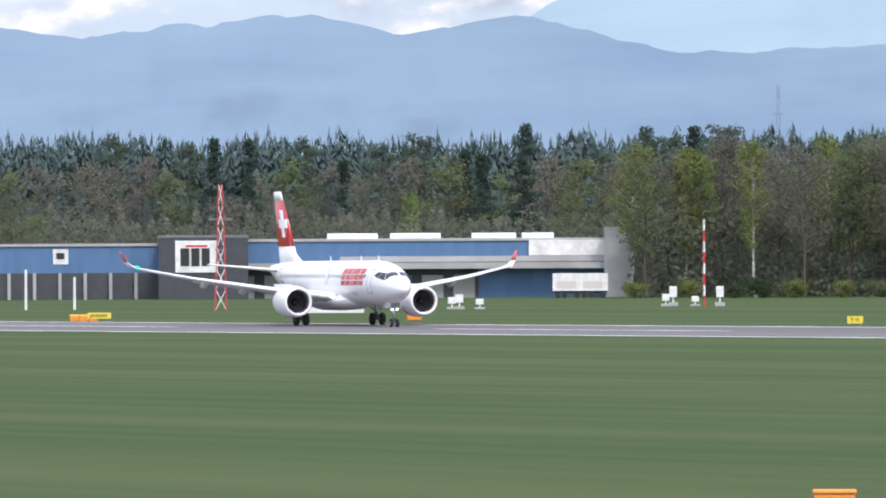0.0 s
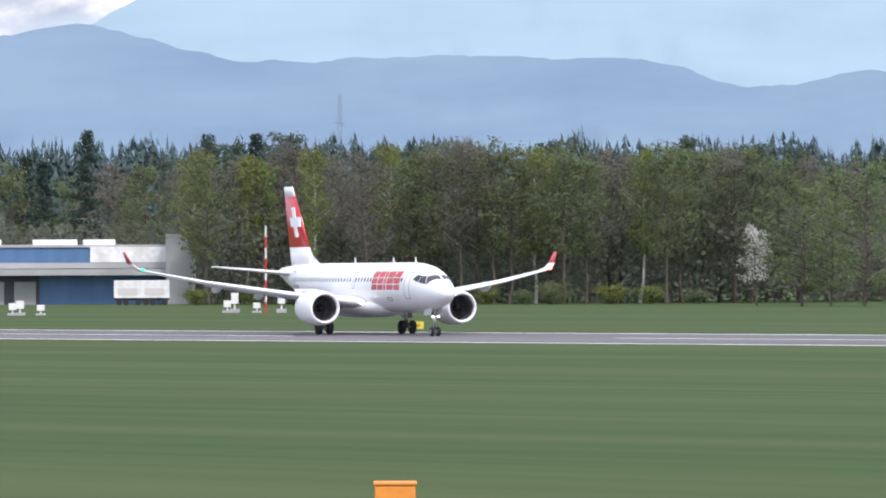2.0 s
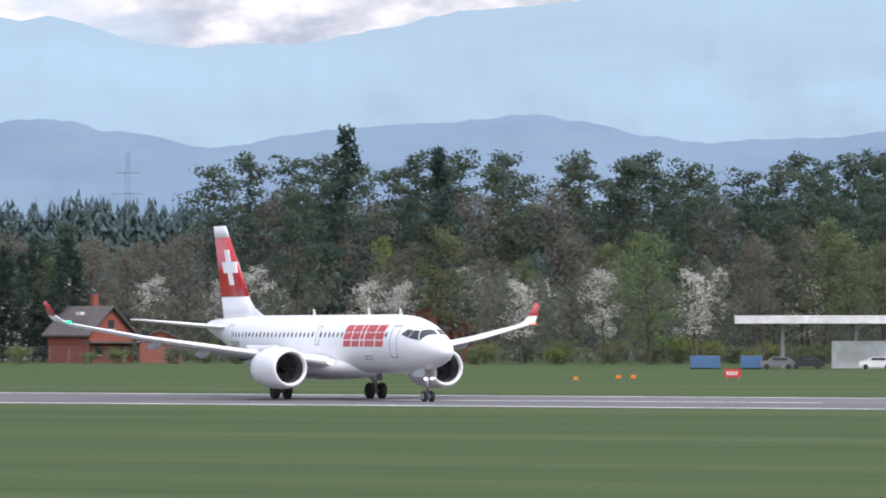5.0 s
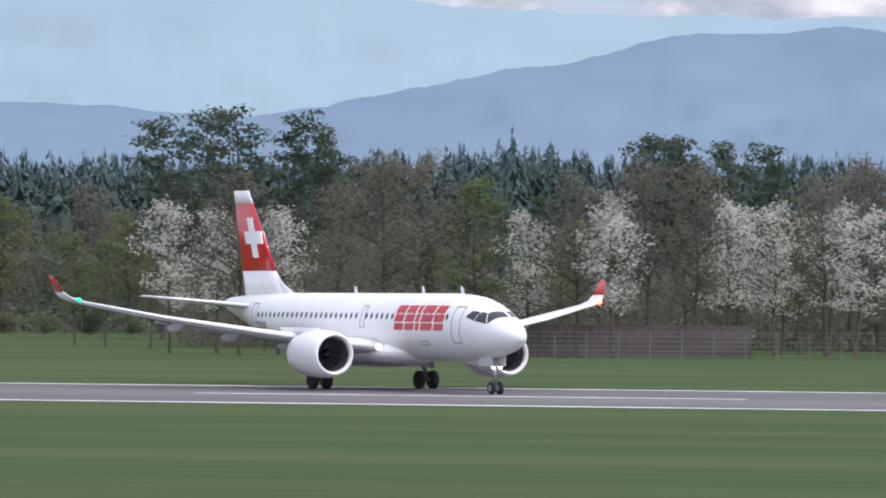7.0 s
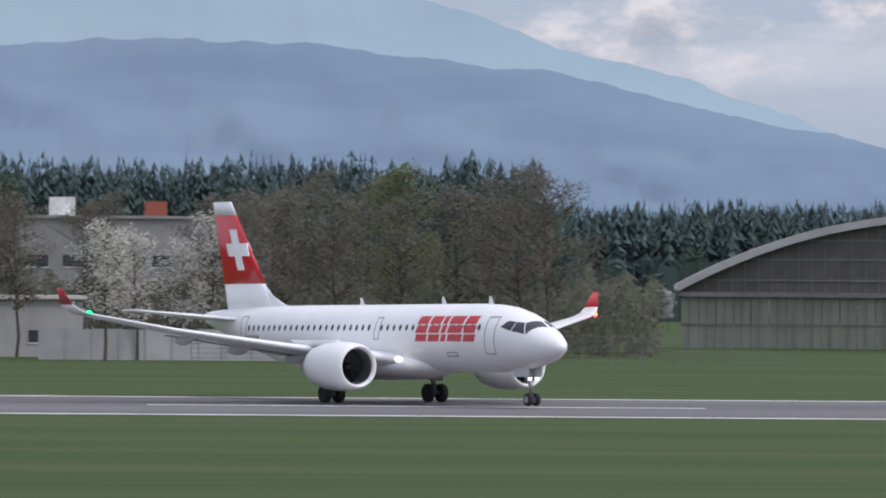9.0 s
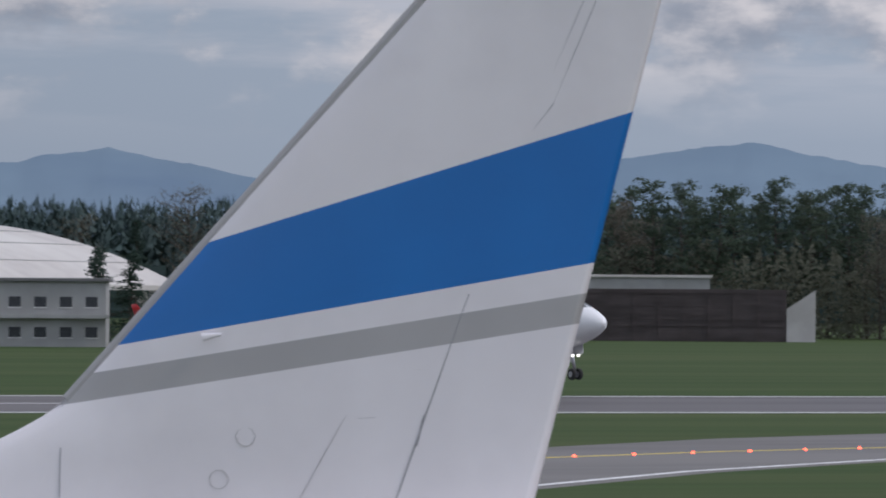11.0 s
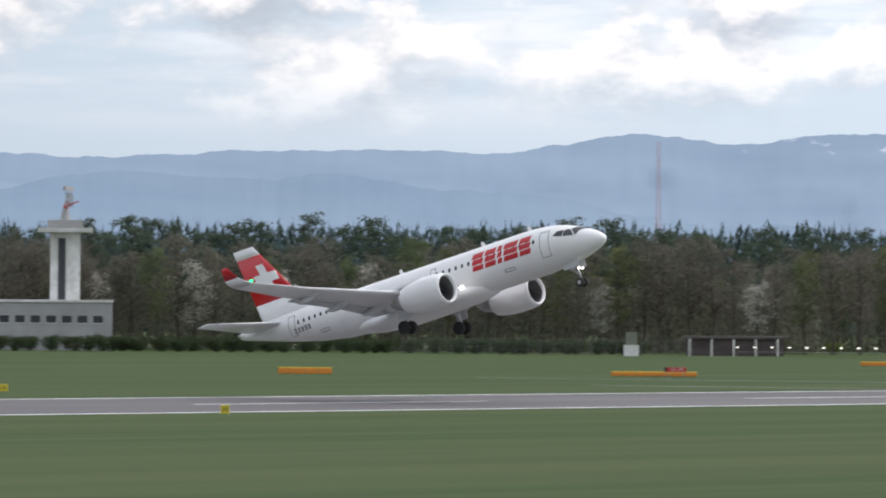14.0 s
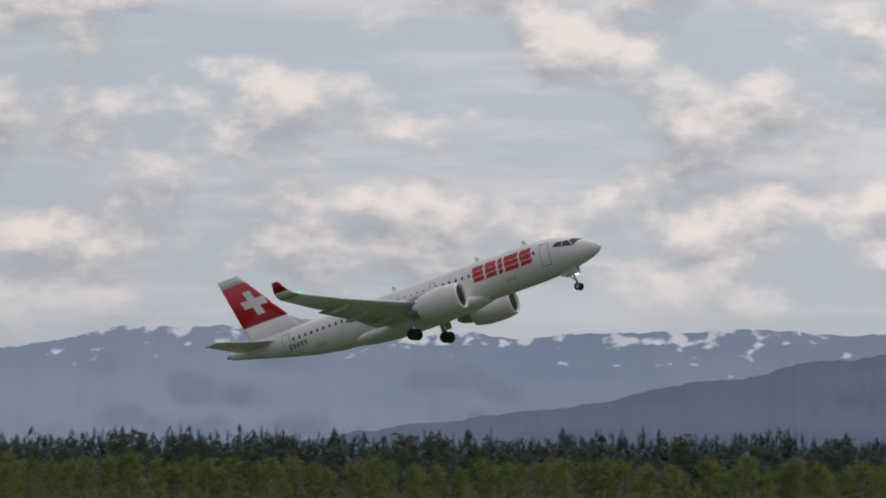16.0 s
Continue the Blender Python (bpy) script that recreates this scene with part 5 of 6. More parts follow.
def build_timber_wall():
    w = thing("blast_wall", facing(26.63, 740), "dark timber blast wall with a concrete end slab", "wall")
    rng = random.Random(3)
    for k in range(24):
        part("plank", box(-26, 18, -0.25 - rng.uniform(0, 0.18), 0, k * 0.345, k * 0.345 + 0.3), MAT["timber"], w)
    part("backing", box(-26, 18, 0.01, 0.6, 0, 8.2), MAT["darkwall"], w)
    for k in range(12):
        part("post", box(-25.5 + k * 3.9, -25.2 + k * 3.9, -0.6, -0.43, 0, 8.2), MAT["timber"], w)
    v = [Vector((18.0, -0.6, 0)), Vector((22.6, 1.5, 0)), Vector((22.6, 1.5, 8.2)), Vector((18.0, -0.6, 5.2)), Vector((18.0, -0.1, 0)), Vector((22.6, 2.0, 0)), Vector((22.6, 2.0, 8.2)), Vector((18.0, -0.1, 5.2))]
    part("end_slab", (v, [(0, 1, 2, 3), (7, 6, 5, 4), (0, 4, 5, 1), (1, 5, 6, 2), (2, 6, 7, 3), (3, 7, 4, 0)]), MAT["greywall"], w, "pale concrete end slab")
    house("workshop", facing(26.35, 775), 20, 14, 10.2, "greywall", "roofsheet", "low building with a pale curved roof edge", "building", over=0.4)


def build_control_tower():
    t = thing("scaffold_tower", facing(30.99, 880), "tower under works with a blue platform and open frame", "tower")
    part("shaft", box(-3.6, 3.6, 0, 7, 0, 27.5), MAT["greywall"], t)
    part("platform", box(-6.4, 3.0, -1, 8, 27.5, 29.2), MAT["bluewall"], t, "blue platform")
    part("drum", tube((-1.1, 3, 29.2), (-1.1, 3, 32.4), 1.6, seg=18), MAT["greywall"], t)
    part("cabin", box(2.2, 6.4, 1, 5, 28.9, 32.4, 0.1), MAT["greywall"], t)
    for x in (-1.4, 4.8):
        for y in (1, 5):
            part("frame_post", tube((x, y, 32.4), (x, y, 36), 0.11), MAT["steel"], t)
    for z in (32.6, 34.2, 36):
        for y in (1, 5):
            part("frame_rail", tube((-1.4, y, z), (4.8, y, z), 0.09), MAT["steel"], t)
    for k in range(3):
        for sg in (0, 1):
            part("frame_brace", tube((-1.4 + 2.07 * k, 1, 32.6 if sg else 36), (0.67 + 2.07 * k, 1, 36 if sg else 32.6), 0.07), MAT["steel"], t)


def build_radar():
    m = facing(46.73, 790)
    t = thing("radar_tower", m, "pale radar tower with a round platform", "tower")
    part("shaft", box(-2.5, 2.5, 0, 5, 0, 19.8, 0.08), MAT["paint"], t, "pale square shaft")
    part("window_strip", box(-1.2, 0.1, -0.06, 0.05, 8, 18.8), MAT["darkwall"], t, "dark stair glazing")
    part("platform", box(-4.6, 4.6, -2, 7, 19.8, 20.5), MAT["paint"], t)
    part("platform_rail", box(-4.6, 4.6, -2.05, -1.95, 21.4, 21.5), MAT["steel"], t)
    for k in range(11):
        part("rail_post", tube((-4.6 + 0.92 * k, -2, 20.5), (-4.6 + 0.92 * k, -2, 21.5), 0.05), MAT["steel"], t)
    part("machine_room", box(-3, 3, 0, 5, 20.5, 21.9, 0.1), MAT["greywall"], t)
    part("pedestal", tube((0, 2.5, 21.9), (0, 2.5, 23.9), 0.9, 0.45, 14), MAT["greywall"], t, "grey pedestal")
    r = thing("radar_antenna", m @ pose(0, 2.5, 23.9), "rotating grid radar antenna on the tower", "radar antenna")
    for k in range(7):
        zz = 0.3 + k * 0.38
        part("grid_bar", tube((-3.2 + 0.12 * k, -0.9 + 0.05 * (k - 3) ** 2, zz), (3.2 - 0.12 * k, -0.9 + 0.05 * (k - 3) ** 2, zz), 0.06, seg=6), MAT["steel"], r)
    for k in range(9):
        part("grid_bar", tube((-2.8 + 0.7 * k, -0.6, 0.3), (-2.6 + 0.65 * k, -0.6, 2.6), 0.05, seg=6), MAT["steel"], r)
    part("top_array", box(-3.5, 3.5, -0.7, -0.3, 2.9, 3.6, 0.04), MAT["greywall"], r, "flat array bar")
    part("hub", tube((0, 0, 0), (0, -0.4, 1.2), 0.5, 0.3, 12), MAT["signred"], r)
    part("feed_arm", tube((0, -0.5, 0.4), (0, -2.2, 1.2), 0.1), MAT["signred"], r)
    win = [(-8 + 2.6 * k, 4.6, 1.6, 1.2) for k in range(7)]
    house("radar_station", facing(46.58, 785), 20, 10, 8.0, "greywall", "paint", "low grey station building below the radar tower", "building", windows=win, over=0.2)
    return r


def fence(name, az0, az1, d, h, step, label, mesh=True):
    f = thing(name, pose(0, 0, 0), label, "fence")
    n = max(2, int(radians(az1 - az0) * d / step))
    for k in range(n + 1):
        p = spot(az0 + (az1 - az0) * k / n, d)
        part("post", tube((p.x, p.y, 0), (p.x, p.y, h), 0.05, seg=6), MAT["darkgrey"], f)
    for zz in [h * q / 6 for q in range(1, 7)]:
        rings = []
        for k in range(n + 1):
            p = spot(az0 + (az1 - az0) * k / n, d, zz)
            o = spot(az0 + (az1 - az0) * k / n, 0.02)
            rings.append([p + o, p + Vector((0, 0, 0.02)), p - o, p - Vector((0, 0, 0.02))])
        part("wire", loft(rings), MAT["darkgrey"], f)


def sign(name, az, d, panels, h, label, z=0.25, turn=0.0):
    """A lit airfield sign: panels of (width, face, letters, text colour) side by side on short legs."""
    s = thing(name, facing(az, d, 0, turn), label, "sign", "airfield signs")
    x = -sum(p[0] for p in panels) / 2
    for w, face, txt, tc2 in panels:
        o = part("sign_panel", box(x + 0.01, x + w - 0.01, 0, 0.22, z, z + h, 0.015), MAT[face], s)
        if txt and txt[0] == "|":
            k = len(txt)
            for q in range(k):
                part("bar", box(x + w * (0.14 + 0.72 * q / k), x + w * (0.14 + 0.72 * (q + 0.6) / k), -0.02, 0, z + h * 0.28, z + h * 0.74), MAT[tc2], o)
        elif txt:
            put_text("lettering", txt, h * 0.86, MAT[tc2], o, x + w / 2, -0.02, z + h / 2)
        for q in (0.15, 0.85):
            part("leg", box(x + w * q - 0.03, x + w * q + 0.03, 0.08, 0.14, 0, z), MAT["steel"], o)
        x += w


def marker(az, d, w, h, label="orange box-shaped marker on the grass"):
    """A low orange marker box with a sloping lid."""
    m = thing("marker_box", facing(az, d), label, "marker", "orange markers")
    part("box_body", box(-w / 2, w / 2, 0, w * 0.6, 0.04, h * 0.8, 0.03), MAT["orange"], m)
    part("lid", box(-w / 2 - 0.03, w / 2 + 0.03, -0.03, w * 0.63, h * 0.8, h, 0.03), MAT["orange"], m)
    part("foot", box(-w / 3, w / 3, 0.05, w * 0.5, 0, 0.06), MAT["black"], m)


def barrier(az, d, w, h=0.9):
    b = thing("barrier", facing(az, d), "long low orange barrier on the grass", "barrier", "orange barriers")
    n = max(3, int(w / 1.3))
    for k in range(n):
        x = -w / 2 + w * k / n
        part("barrier_unit", box(x + 0.02, x + w / n - 0.02, 0, 0.5, 0.0, h, 0.06), MAT["orange"], b)
    part("top_rail", box(-w / 2, w / 2, 0.1, 0.4, h, h + 0.1), MAT["yellow"], b)


def instrument(az, d, h, label="white instrument box on a short post"):
    t = thing("instrument_box", facing(az, d), label, "instrument", "field instruments")
    part("post", tube((0, 0.3, 0), (0, 0.3, h * 0.6), 0.1), MAT["paint"], t)
    part("cabinet", box(-0.45, 0.45, 0, 0.6, h * 0.45, h, 0.04), MAT["paint"], t)
    part("base", box(-0.6, 0.6, -0.1, 0.8, 0, h * 0.2, 0.02), MAT["greywall"], t)


def build_village():
    b = house("brick_house", facing(-21.74, 690, 0, 38), 8.0, 10, 4.2, "brick", "slate", "red brick house with a dark pitched roof", "house", gable=4.2,
              windows=[(-2.4, 1.2, 1.2, 1.4), (2.2, 1.2, 1.2, 1.4), (0, 5.0, 1.1, 1.3)], over=0.7)
    part("porch", box(-5.5, 5.5, -2.4, -0.02, 2.9, 3.2), MAT["slate"], b, "porch roof")
    part("chimney", box(1.5, 2.3, 6, 6.8, 7.6, 10.1), MAT["brick"], b)
    part("roof_window", box(-3.3, -2.6, 3, 4.2, 7.05, 7.5), MAT["paint"], b)
    c = house("ruined_house", facing(-23.65, 700, 0, 18), 9, 10, 6.6, "greywall", "darkgrey", "weathered grey house with a flat roof", "house", windows=[(-2.5, 1.0, 1.1, 1.4), (2.0, 1.0, 1.1, 1.4), (-2.5, 4.0, 1.1, 1.3), (2.0, 4.0, 1.1, 1.3)], over=0.2)
    d = house("shed", facing(-21.14, 690), 6, 5, 3.6, "brick", "slate", "small red-brown shed beside the house", "shed", gable=1.4)
    house("long_house", facing(-17.86, 705), 14, 9, 5.0, "brick", "brick", "long house with a reddish tiled roof", "house", gable=3.6)
    house("office_building", facing(-23.13, 740), 10, 9, 8.0, "greywall", "greywall", "grey flat-roofed building behind the trees", "building", windows=[(-3 + 2 * k, 5.6, 1.3, 1.2) for k in range(4)])
    fence("perimeter_fence", -24.306, -13.363, 655, 2.4, 2.6, "grey steel mesh perimeter fence")
    fence("perimeter_fence", -13.020, -6.064, 600, 2.4, 2.6, "grey steel mesh perimeter fence")
    # filling station roof with things below
    g = thing("canopy_shelter", facing(-12.76, 575), "open shelter with a white flat roof", "shelter")
    part("roof_slab", box(-13.8, 13.8, -1, 9, 5.5, 6.5, 0.05), MAT["paint"], g, "white flat roof")
    for x in (-8, 1, 10):
        part("column", box(x - 0.22, x + 0.22, 3.6, 4.0, 0, 5.5), MAT["steel"], g)
    part("kiosk", box(-2, 9, 3, 8, 0, 3.4, 0.05), MAT["paint"], g, "white kiosk wall")
    for k, dx in enumerate((-17.2, -11.6)):
        q = facing(-12.76, 568) @ pose(dx, -1, 0)
        k2 = thing("waste_container", q, "blue steel waste container beside the shelter", "container", "blue containers")
        w = 3.6 if k == 0 else 2.6
        part("container_body", box(-w / 2, w / 2, 0, 1.6, 0.12, 1.6, 0.04), MAT["bluewall"], k2)
        for j in range(5):
            part("rib", box(-w / 2 + 0.2 + j * w / 5.2, -w / 2 + 0.3 + j * w / 5.2, -0.07, 0, 0.2, 1.5), MAT["bluewall"], k2)
        part("skid", box(-w / 2, w / 2, 0.2, 1.4, 0, 0.12), MAT["black"], k2)
    for k, dx in enumerate((-8.4, -4.9, 3.4)):
        car(facing(-12.76, 566) @ pose(dx, -2.0, 0), ("darkgrey", "black", "paint")[k], ("dark grey", "black", "white")[k])
    sign("red_sign", -14.16, 432, [(1.5, "signred", "||||", "paint")], 0.75, "red airfield sign with unreadable white marks")
    marker(-15.55, 440, 0.45, 0.4)
    marker(-15.37, 440, 0.45, 0.4)
    marker(-16.07, 425, 0.4, 0.35)


def car(m, paint, word, where="by the shelter"):
    c = thing("parked_car", m, word + " estate car parked " + where, "car")
    prof = [(-2.1, 0.35), (-2.1, 0.85), (-1.9, 1.0), (-1.2, 1.05), (-0.7, 1.48), (1.2, 1.5), (1.9, 1.05), (2.1, 0.95), (2.1, 0.35)]
    part("body", loft([[Vector((x, y, z)) for x, z in prof] for y in (0, 1.7)]), MAT[paint], c)
    part("side_glass", box(-0.6, 1.15, -0.02, 0.02, 1.08, 1.4), MAT["glass"], c)
    for x in (-1.3, 1.3):
        part("wheel", tube((x, -0.03, 0.32), (x, 0.2, 0.32), 0.32, seg=14), MAT["tyre"], c)


def build_wall_stretch():
    # behind the blossom row: pale sheds, a concrete wall, a big grey hall further back
    house("pale_shed", facing(3.47, 475), 13, 9, 5.6, "greywall", "roofsheet", "pale flat-roofed shed among the trees", "shed", windows=[(-3, 1.4, 1.6, 1.2), (2, 1.4, 1.6, 1.2)])
    w = thing("concrete_wall", facing(5.41, 455), "low grey concrete boundary wall of panels", "wall")
    for k in range(12):
        part("panel", box(-13.2 + k * 2.5, -10.75 + k * 2.5, 0, 0.2, 0, 2.9 - 0.05 * (k % 2)), MAT["greywall"], w)
        part("post", box(-13.3 + k * 2.5, -13.1 + k * 2.5, -0.08, 0.25, 0, 3.0), MAT["greywall"], w)
    q = house("grey_hall", facing(4.50, 650), 44, 30, 16.5, "hallgrey", "hallgrey", "large pale grey hall behind the trees", "building", windows=[(-16 + 6 * k, 10, 4, 1.6) for k in range(6)])
    part("plant_room", box(-8, -4.5, 4, 8, 16.9, 19.5), MAT["paint"], q)
    part("plant_room", box(5, 8, 4, 8, 16.9, 19.0), MAT["brick"], q)
    house("pale_shed", facing(5.90, 550), 14, 9, 7.2, "paint", "roofsheet", "pale flat-roofed shed among the trees", "shed")
    car(facing(1.08, 462), "paint", "white", "under the trees")
    d = thing("dark_hoarding", facing(-2.88, 449), "long dark timber hoarding along the field", "wall")
    for k in range(26):
        part("board", box(-10 + k * 0.78, -9.25 + k * 0.78, 0, 0.1 + 0.03 * (k % 2), 0, 2.9), MAT["timber"], d)
    fence("perimeter_fence", -6.709, 0.579, 428, 2.4, 2.6, "grey steel mesh perimeter fence")
    fence("perimeter_fence", 5.535, 12.603, 440, 2.6, 2.6, "grey steel mesh perimeter fence")


def build_screens():
    """Mesh-covered fence panels along the wood's edge."""
    f = thing("screen_fence", facing(36.5, 716), "pale grey mesh fence of upright panels", "fence")
    for k in range(13):
        x = -20 + k * 3.1
        part("fence_panel", box(x + 0.06, x + 3.04, 0, 0.05, 0.15, 2.35), MAT["meshgrey"], f)
        part("post", tube((x, 0.02, 0), (x, 0.02, 2.6), 0.06, seg=6), MAT["steel"], f)
    part("post", tube((20.3, 0.02, 0), (20.3, 0.02, 2.6), 0.06, seg=6), MAT["steel"], f)


def build_barns():
    b = house("barn", facing(41.34, 760, 0, 34), 17, 26, 6.0, "darkgrey", "roofsheet", "dark grey barn with a pale pitched roof", "barn", gable=3.2, over=0.6)
    for k in range(9):
        part("board_seam", box(-8 + k * 2, -7.9 + k * 2, -0.06, 0, 0, 6), MAT["darkwall"], b)
    part("vent", box(-0.5, 0.5, 10, 11, 9.2, 10.2), MAT["paint"], b)
    fence("perimeter_fence", 39.864, 45.401, 755, 2.2, 3.0, "grey steel mesh perimeter fence")
    fence("perimeter_fence", 50.841, 54.383, 760, 2.6, 2.0, "pale mesh fence before the woods")
    s = house("low_shed", facing(54.90, 770), 16, 5, 2.8, "timber", "slate", "low wooden shed with an open front", "shed", over=0.6)
    for k in range(5):
        part("bay_post", box(-7.5 + k * 3.6, -7.2 + k * 3.6, -1.3, -1.0, 0, 2.8), MAT["paint"], s)
    h = house("field_cabin", facing(63.57, 800), 7.6, 3.4, 2.4, "hedge", "greywall", "small dark green cabin on the field", "cabin", windows=[(-2.6, 0.8, 1.0, 1.0), (1.6, 0.8, 1.0, 1.0), (2.9, 0.8, 1.0, 1.0)], over=0.15)
    part("door", box(-1.6, 0.2, -0.06, 0.05, 0.05, 2.0), MAT["paint"], h, "pale double door")
    b2 = thing("equipment_hut", facing(53.64, 750), "small white hut with a green roof box", "hut")
    part("hut_body", box(-1.2, 1.2, 0, 2, 0, 1.8, 0.04), MAT["paint"], b2)
    part("roof_box", box(-0.9, 0.9, 0.3, 1.7, 1.8, 3.8, 0.04), MAT["hangargrey"], b2)


def lattice(name, az, d, h, w, label, red=False, arms=()):
    """A slender lattice mast of four legs and crossed braces."""
    p = spot(az, d)
    t = thing(name, pose(p.x, p.y, 0, 0, 0, -az), label, "mast")
    n = max(6, int(h / (w * 2.2)))
    for sx in (-1, 1):
        for sy in (-1, 1):
            part("leg", tube((sx * w / 2, sy * w / 2, 0), (sx * w * 0.16, sy * w * 0.16, h), 0.09, 0.06, 5), MAT["signred" if red else "darkgrey"], t)
    bm = bmesh.new()
    for k in range(n):
        f0, f1 = k / n, (k + 1) / n
        a0, a1 = w / 2 * (1 - 0.68 * f0), w / 2 * (1 - 0.68 * f1)
        tube((-a0, -a0, h * f0), (a1, -a1, h * f1), 0.05, seg=4, bm=bm)
        tube((a0, -a0, h * f0), (-a1, -a1, h * f1), 0.05, seg=4, bm=bm)
    part("bracing", bm, MAT["paint" if red else "darkgrey"], t)
    for z, ww in arms:
        part("arm", box(-ww / 2, ww / 2, -0.12, 0.12, z - 0.12, z + 0.12), MAT["darkgrey"], t)
    return t


def build_masts():
    lattice("radio_mast", -31.11, 1900, 78, 3.2, "dark lattice radio mast on the wooded hill", arms=((56, 4), (66, 4)))
    lattice("power_pylon", -21.54, 1800, 74, 4.0, "grey lattice power pylon beyond the woods", arms=((66, 9), (58, 12)))
    lattice("power_pylon", 2.71, 1830, 72, 4.0, "grey lattice power pylon beyond the woods", arms=((64, 9), (56, 12)))
    lattice("radio_mast", 53.96, 1400, 58, 2.0, "tall red and white radio mast", red=True)
    w = lattice("wind_mast", -37.92, 540, 14.5, 1.3, "red and white wind mast with cross arms", red=True, arms=((10.5, 2.6), (7.0, 1.2)))
    pole("striped_pole", -32.02, 560, 10.4, "tall red and white striped pole")
    t = pole("wind_indicator", 57.39, 470, 5.9, "red and white pole with a round red indicator", 7, 0.07)
    part("indicator_ring", tube((0, -0.2, 4.9), (0, 0.1, 4.9), 0.38, seg=16), MAT["signred"], t)
    pole("striped_pole", 57.86, 470, 1.4, "short red and white striped pole", 4, 0.12)
    # approach lights in a row before the woods
    m = thing("approach_lights", pose(0, 0, 0), "row of small white approach lights on posts", "lights")
    a0, a1, d = 54.935, 69.427, 745
    for k in range(70):
        p = spot(a0 + (a1 - a0) * k / 69, d)
        part("lamp_post", tube((p.x, p.y, 0), (p.x, p.y, 1.5), 0.04, seg=5), MAT["darkgrey"], m)
        part("lamp_head", box(p.x - 0.15, p.x + 0.15, p.y - 0.15, p.y + 0.15, 1.5, 1.72), MAT["whitelamp"], m)
    for xx in (0,):
        part("cable_rail", tube(spot(a0, d, 0.9), spot(a1, d, 0.9), 0.03, seg=5), MAT["steel"], m)


def build_field_things():
    h = thing("localizer_hut", facing(-36.56, 504), "white hut with red painted squares on the field", "hut")
    part("hut_body", box(-3.4, 3.4, 0, 2.6, 0, 2.8, 0.04), MAT["paint"], h)
    for k in range(4):
        part("red_panel", box(-3.3 + k * 1.72, -2.4 + k * 1.72, -0.04, 0.02, 0.5, 2.4), MAT["signred"], h)
    part("roof_edge", box(-3.6, 3.6, -0.2, 2.8, 2.8, 2.95), MAT["greywall"], h)
    marker(-30.45, 94, 0.82, 0.4)
    marker(-35.56, 430, 1.3, 0.55)
    barrier(-39.59, 437, 2.6, 0.55)
    sign("yellow_sign", -39.40, 437, [(2.2, "yellow", "|||||||", "black")], 0.55, "yellow airfield sign with unreadable black marks")
    sign("yellow_sign", -30.19, 384, [(1.3, "yellow", "Y\u2192", "black")], 0.6, "small yellow taxiway sign with black letter and arrow", 0.1)
    instrument(-32.49, 565, 1.5)
    instrument(-32.40, 567, 2.4)
    instrument(-32.13, 567, 1.2)
    instrument(-31.83, 565, 2.4)
    instrument(-35.10, 540, 1.4)
    instrument(-35.01, 540, 1.7)
    instrument(-34.76, 540, 1.2)
    pole("white_post", -40.29, 560, 4.8, "slim white post by the fence", 1, 0.16, False)
    pole("white_post", -39.70, 560, 3.9, "slim white post by the fence", 1, 0.16, False)
    sign("runway_sign", 35.54, 201, [(2.5, "signred", "35C-17C", "paint"), (0.38, "black", "B", "yellow"), (2.8, "yellow", "TORA 35C", "black"), (2.4, "yellow", "1377M\u2192", "black")], 0.62, "red and yellow airfield sign with runway data", 0.12)
    sign("runway_sign", 17.24, 154, [(3.5, "yellow", "\u2190 TORA 17C", "black"), (2.6, "yellow", "1623M", "black")], 0.58, "yellow airfield sign with runway length", 0.15)
    marker(39.51, 372, 0.95, 0.6)
    marker(38.96, 282, 0.75, 0.5)
    marker(30.43, 480, 1.3, 0.6)
    marker(30.82, 204, 0.4, 0.24)
    marker(30.95, 204, 0.4, 0.24)
    instrument(38.76, 420, 1.0)
    sign("taxi_sign", 45.97, 395, [(1.1, "yellow", "X\u2192", "black")], 0.6, "small yellow sign with letter and arrow", 0.1)
    sign("taxi_sign", 48.69, 315, [(0.6, "yellow", "H", "black")], 0.6, "small yellow sign with a black letter", 0.1)
    marker(39.66, 400, 0.8, 0.6)
    barrier(49.66, 520, 6.0, 0.65)
    barrier(53.92, 520, 9.5, 0.45)
    barrier(56.59, 640, 3.6, 0.5)
    sign("runway_sign", 54.18, 510, [(0.3, "black", "", ""), (2.1, "signred", "35L-17R", "paint")], 0.5, "low red sign with white runway letters", 0.62)
    # small white runway lamps on the grass
    for a, d in ((62.13, 700), (63.13, 690), (64.20, 700), (65.58, 690), (66.48, 695), (67.51, 690), (33.89, 560), (34.03, 560), (42.04, 560), (42.21, 560), (32.72, 560), (32.91, 560)):
        p = spot(a, d)
        l = thing("field_lamp", pose(p.x, p.y, 0), "small white lamp standing on the grass", "light", "field lamps")
        part("stem", tube((0, 0, 0), (0, 0, 0.35), 0.06, seg=6), MAT["steel"], l)
        part("lamp_head", tube((0, 0, 0.35), (0, 0, 0.62), 0.22, 0.16, 10), MAT["whitelamp"], l)
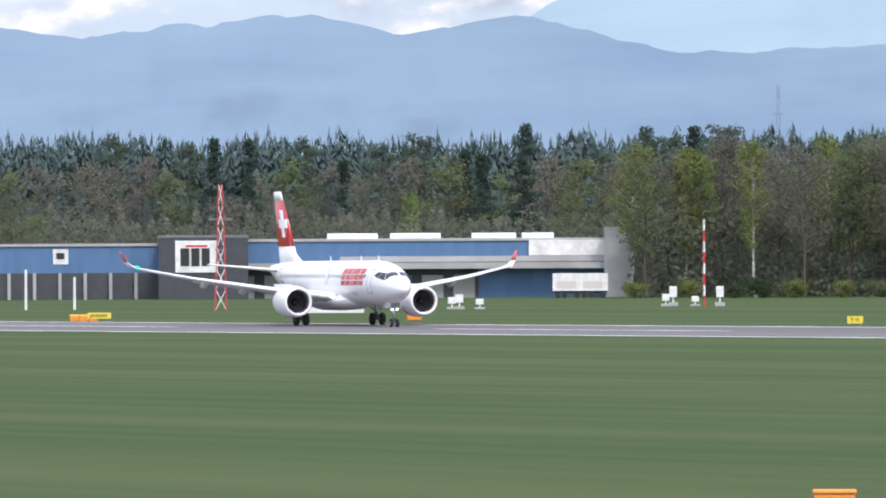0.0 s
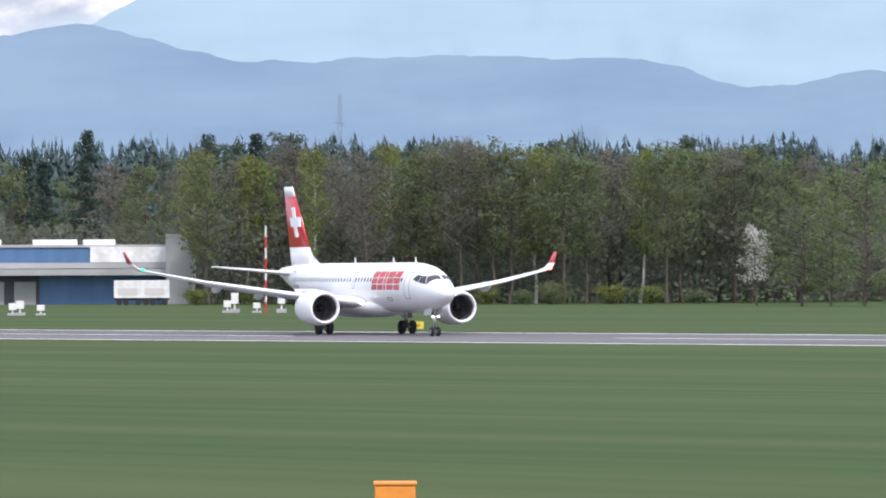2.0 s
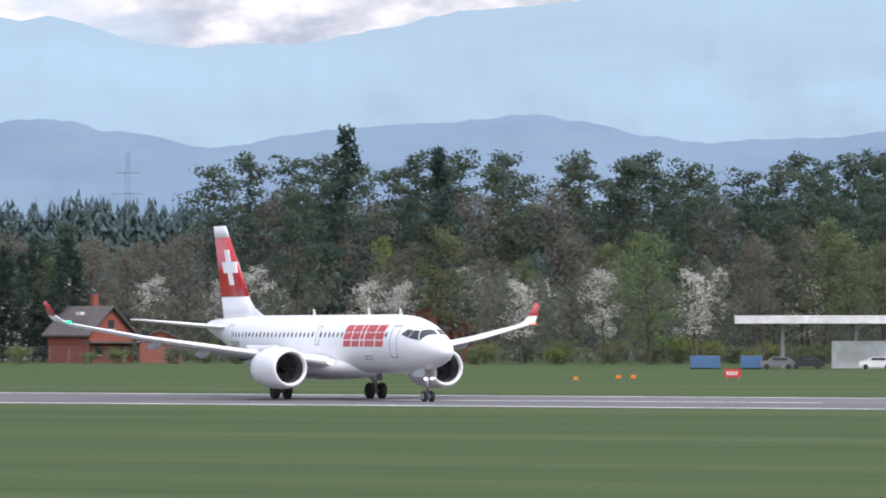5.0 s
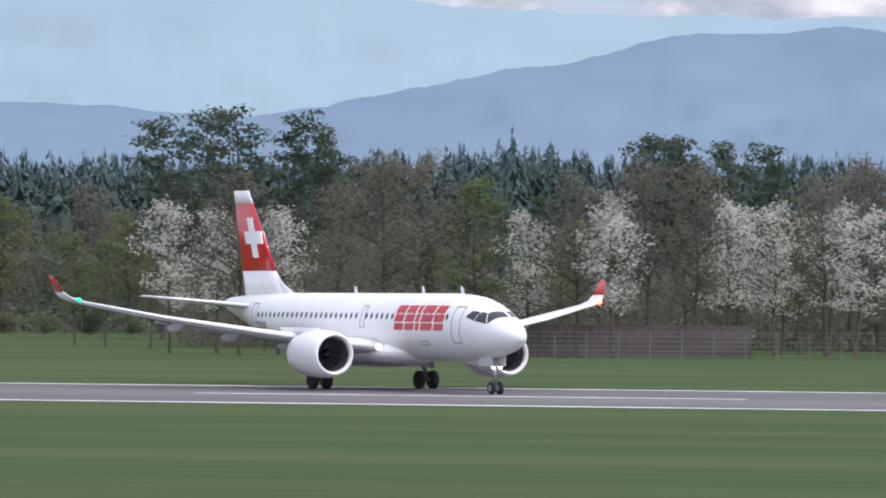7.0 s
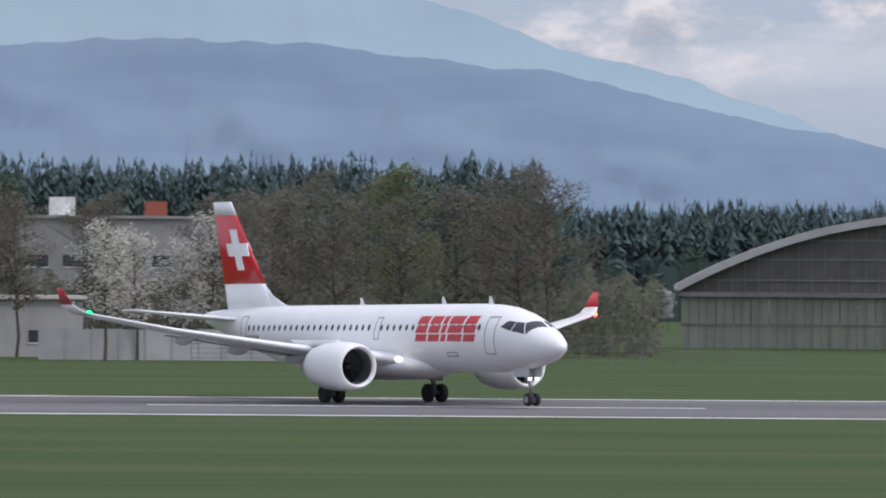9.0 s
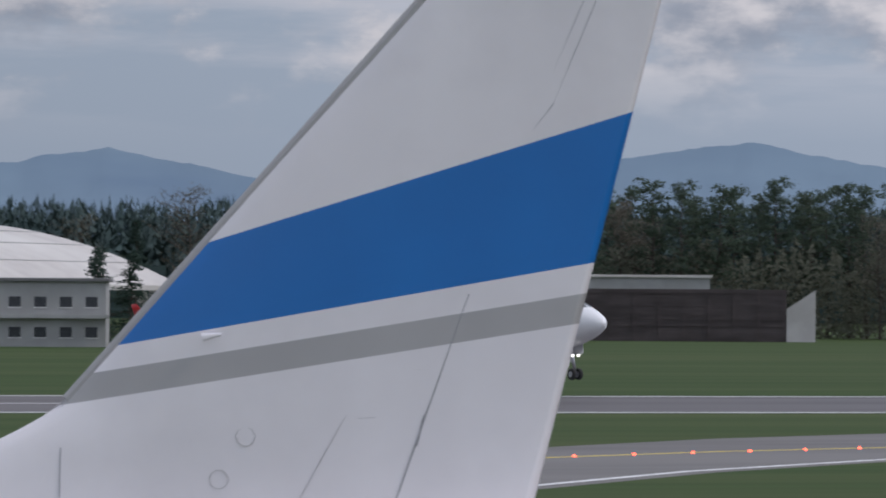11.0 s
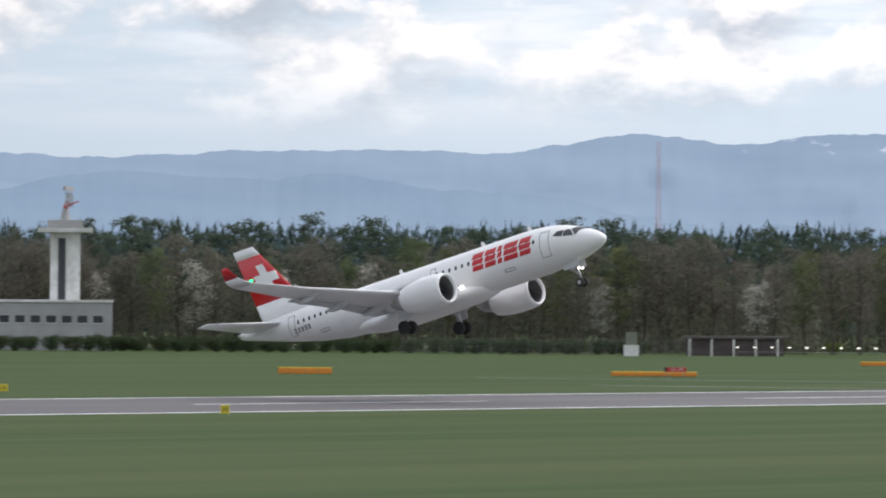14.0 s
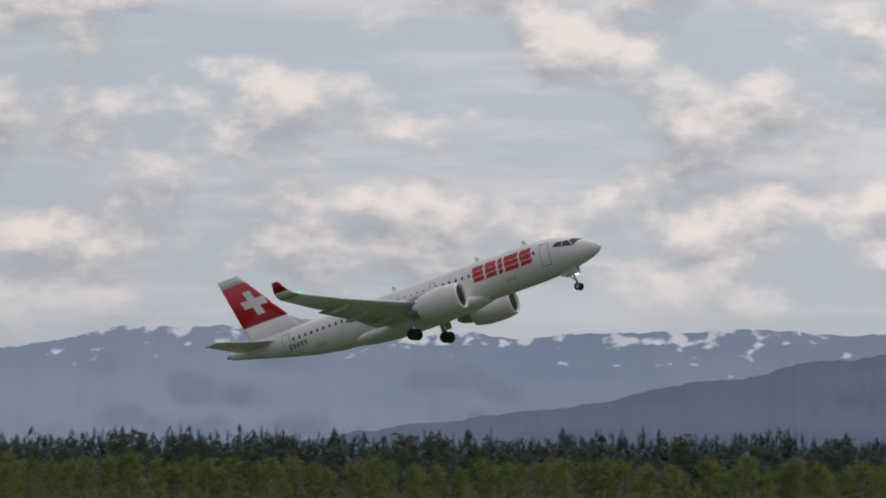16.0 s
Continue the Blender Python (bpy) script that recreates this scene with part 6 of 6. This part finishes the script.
    # worn pale tracks across the grass beyond the runway
    for k, (a0, a1, d) in enumerate(((51.77, 58.68, 500), (53.15, 57.99, 455))):
        p, q = spot(a0, d), spot(a1, d * 0.97)
        e = (q - p).normalized()
        sd3 = Vector((-e.y, e.x, 0)) * 0.9
        v = [Vector((*(w).xy, z)) for z in (0.012, -0.1) for w in (p - sd3, q - sd3, q + sd3, p + sd3)]
        tagged(part("track", (v, [(0, 1, 2, 3), (7, 6, 5, 4), (0, 4, 5, 1), (1, 5, 6, 2), (2, 6, 7, 3), (3, 7, 4, 0)]), MAT["concrete"]), "narrow pale gravel track across the grass", "path", kind="structure")


build_ground()
build_runway()
build_taxiway()
build_parked_tail()
build_warehouses()
build_village()
build_wall_stretch()
build_hangar()
build_timber_wall()
build_control_tower()
radar = build_radar()
build_screens()
build_barns()
build_masts()
build_field_things()


def motions():
    walk(airliner, [
        (0.0, pose(-235.92, 319.10, 0.00, 0.00, 0.00, -36.02)),
        (1.5, pose(-196.56, 310.43, 0.00, 0.00, 0.00, -38.23)),
        (2.5, pose(-170.68, 305.81, 0.00, 0.00, 0.00, -40.31)),
        (3.5, pose(-143.50, 300.80, 0.00, 0.00, 0.00, -42.86)),
        (4.0, pose(-129.72, 298.38, 0.00, 0.00, 0.00, -43.68)),
        (5.0, pose(-99.72, 288.18, 0.00, 0.00, 0.00, -46.41)),
        (7.5, pose(-10.77, 291.82, 0.00, 0.00, 0.00, -59.27)),
        (8.0, pose(4.95, 282.49, 0.00, 0.00, 0.00, -61.53)),
        (10.3, pose(86.09, 270.93, 0.00, 0.00, -3.28, -72.25)),
        (10.50, pose(94.26, 269.36, 0.00, 0.00, -3.93, -73.43)),
        (11.00, pose(115.85, 265.0, 0.00, 0.00, -5.7, -76.39)),
        (11.5, pose(139.48, 259.96, 0.00, 0.00, -7.6, -79.35)),
        (12.0, pose(162.07, 251.48, 0.55, 0.47, -8.76, -82.81)),
        (12.5, pose(196.41, 256.11, 0.62, 0.09, -9.80, -84.10)),
        (13.3, pose(245.17, 246.88, 2.45, -0.50, -12.36, -87.82)),
        (13.9, pose(280.44, 232.65, 4.7, -0.44, -14.38, -89.96)),
        (14.5, pose(313.34, 210.68, 8.54, -0.07, -16.26, -92.89)),
        (15.2, pose(351.74, 180.27, 13.98, -0.09, -17.60, -94.45)),
        (15.5, pose(369.30, 167.42, 17.86, 0.23, -17.54, -94.47)),
        (16.0, pose(390.68, 140.71, 23.09, 0.18, -17.05, -95.64)),
    ])
    # the radar antenna turns once in about three seconds
    base = radar.matrix_world.copy()
    walk(radar, [(k * 0.5, base @ pose(0, 0, 0, 0, 0, (k * 0.5 - 13.3) * 112)) for k in range(33)])


# ---- end of things ----
motions()
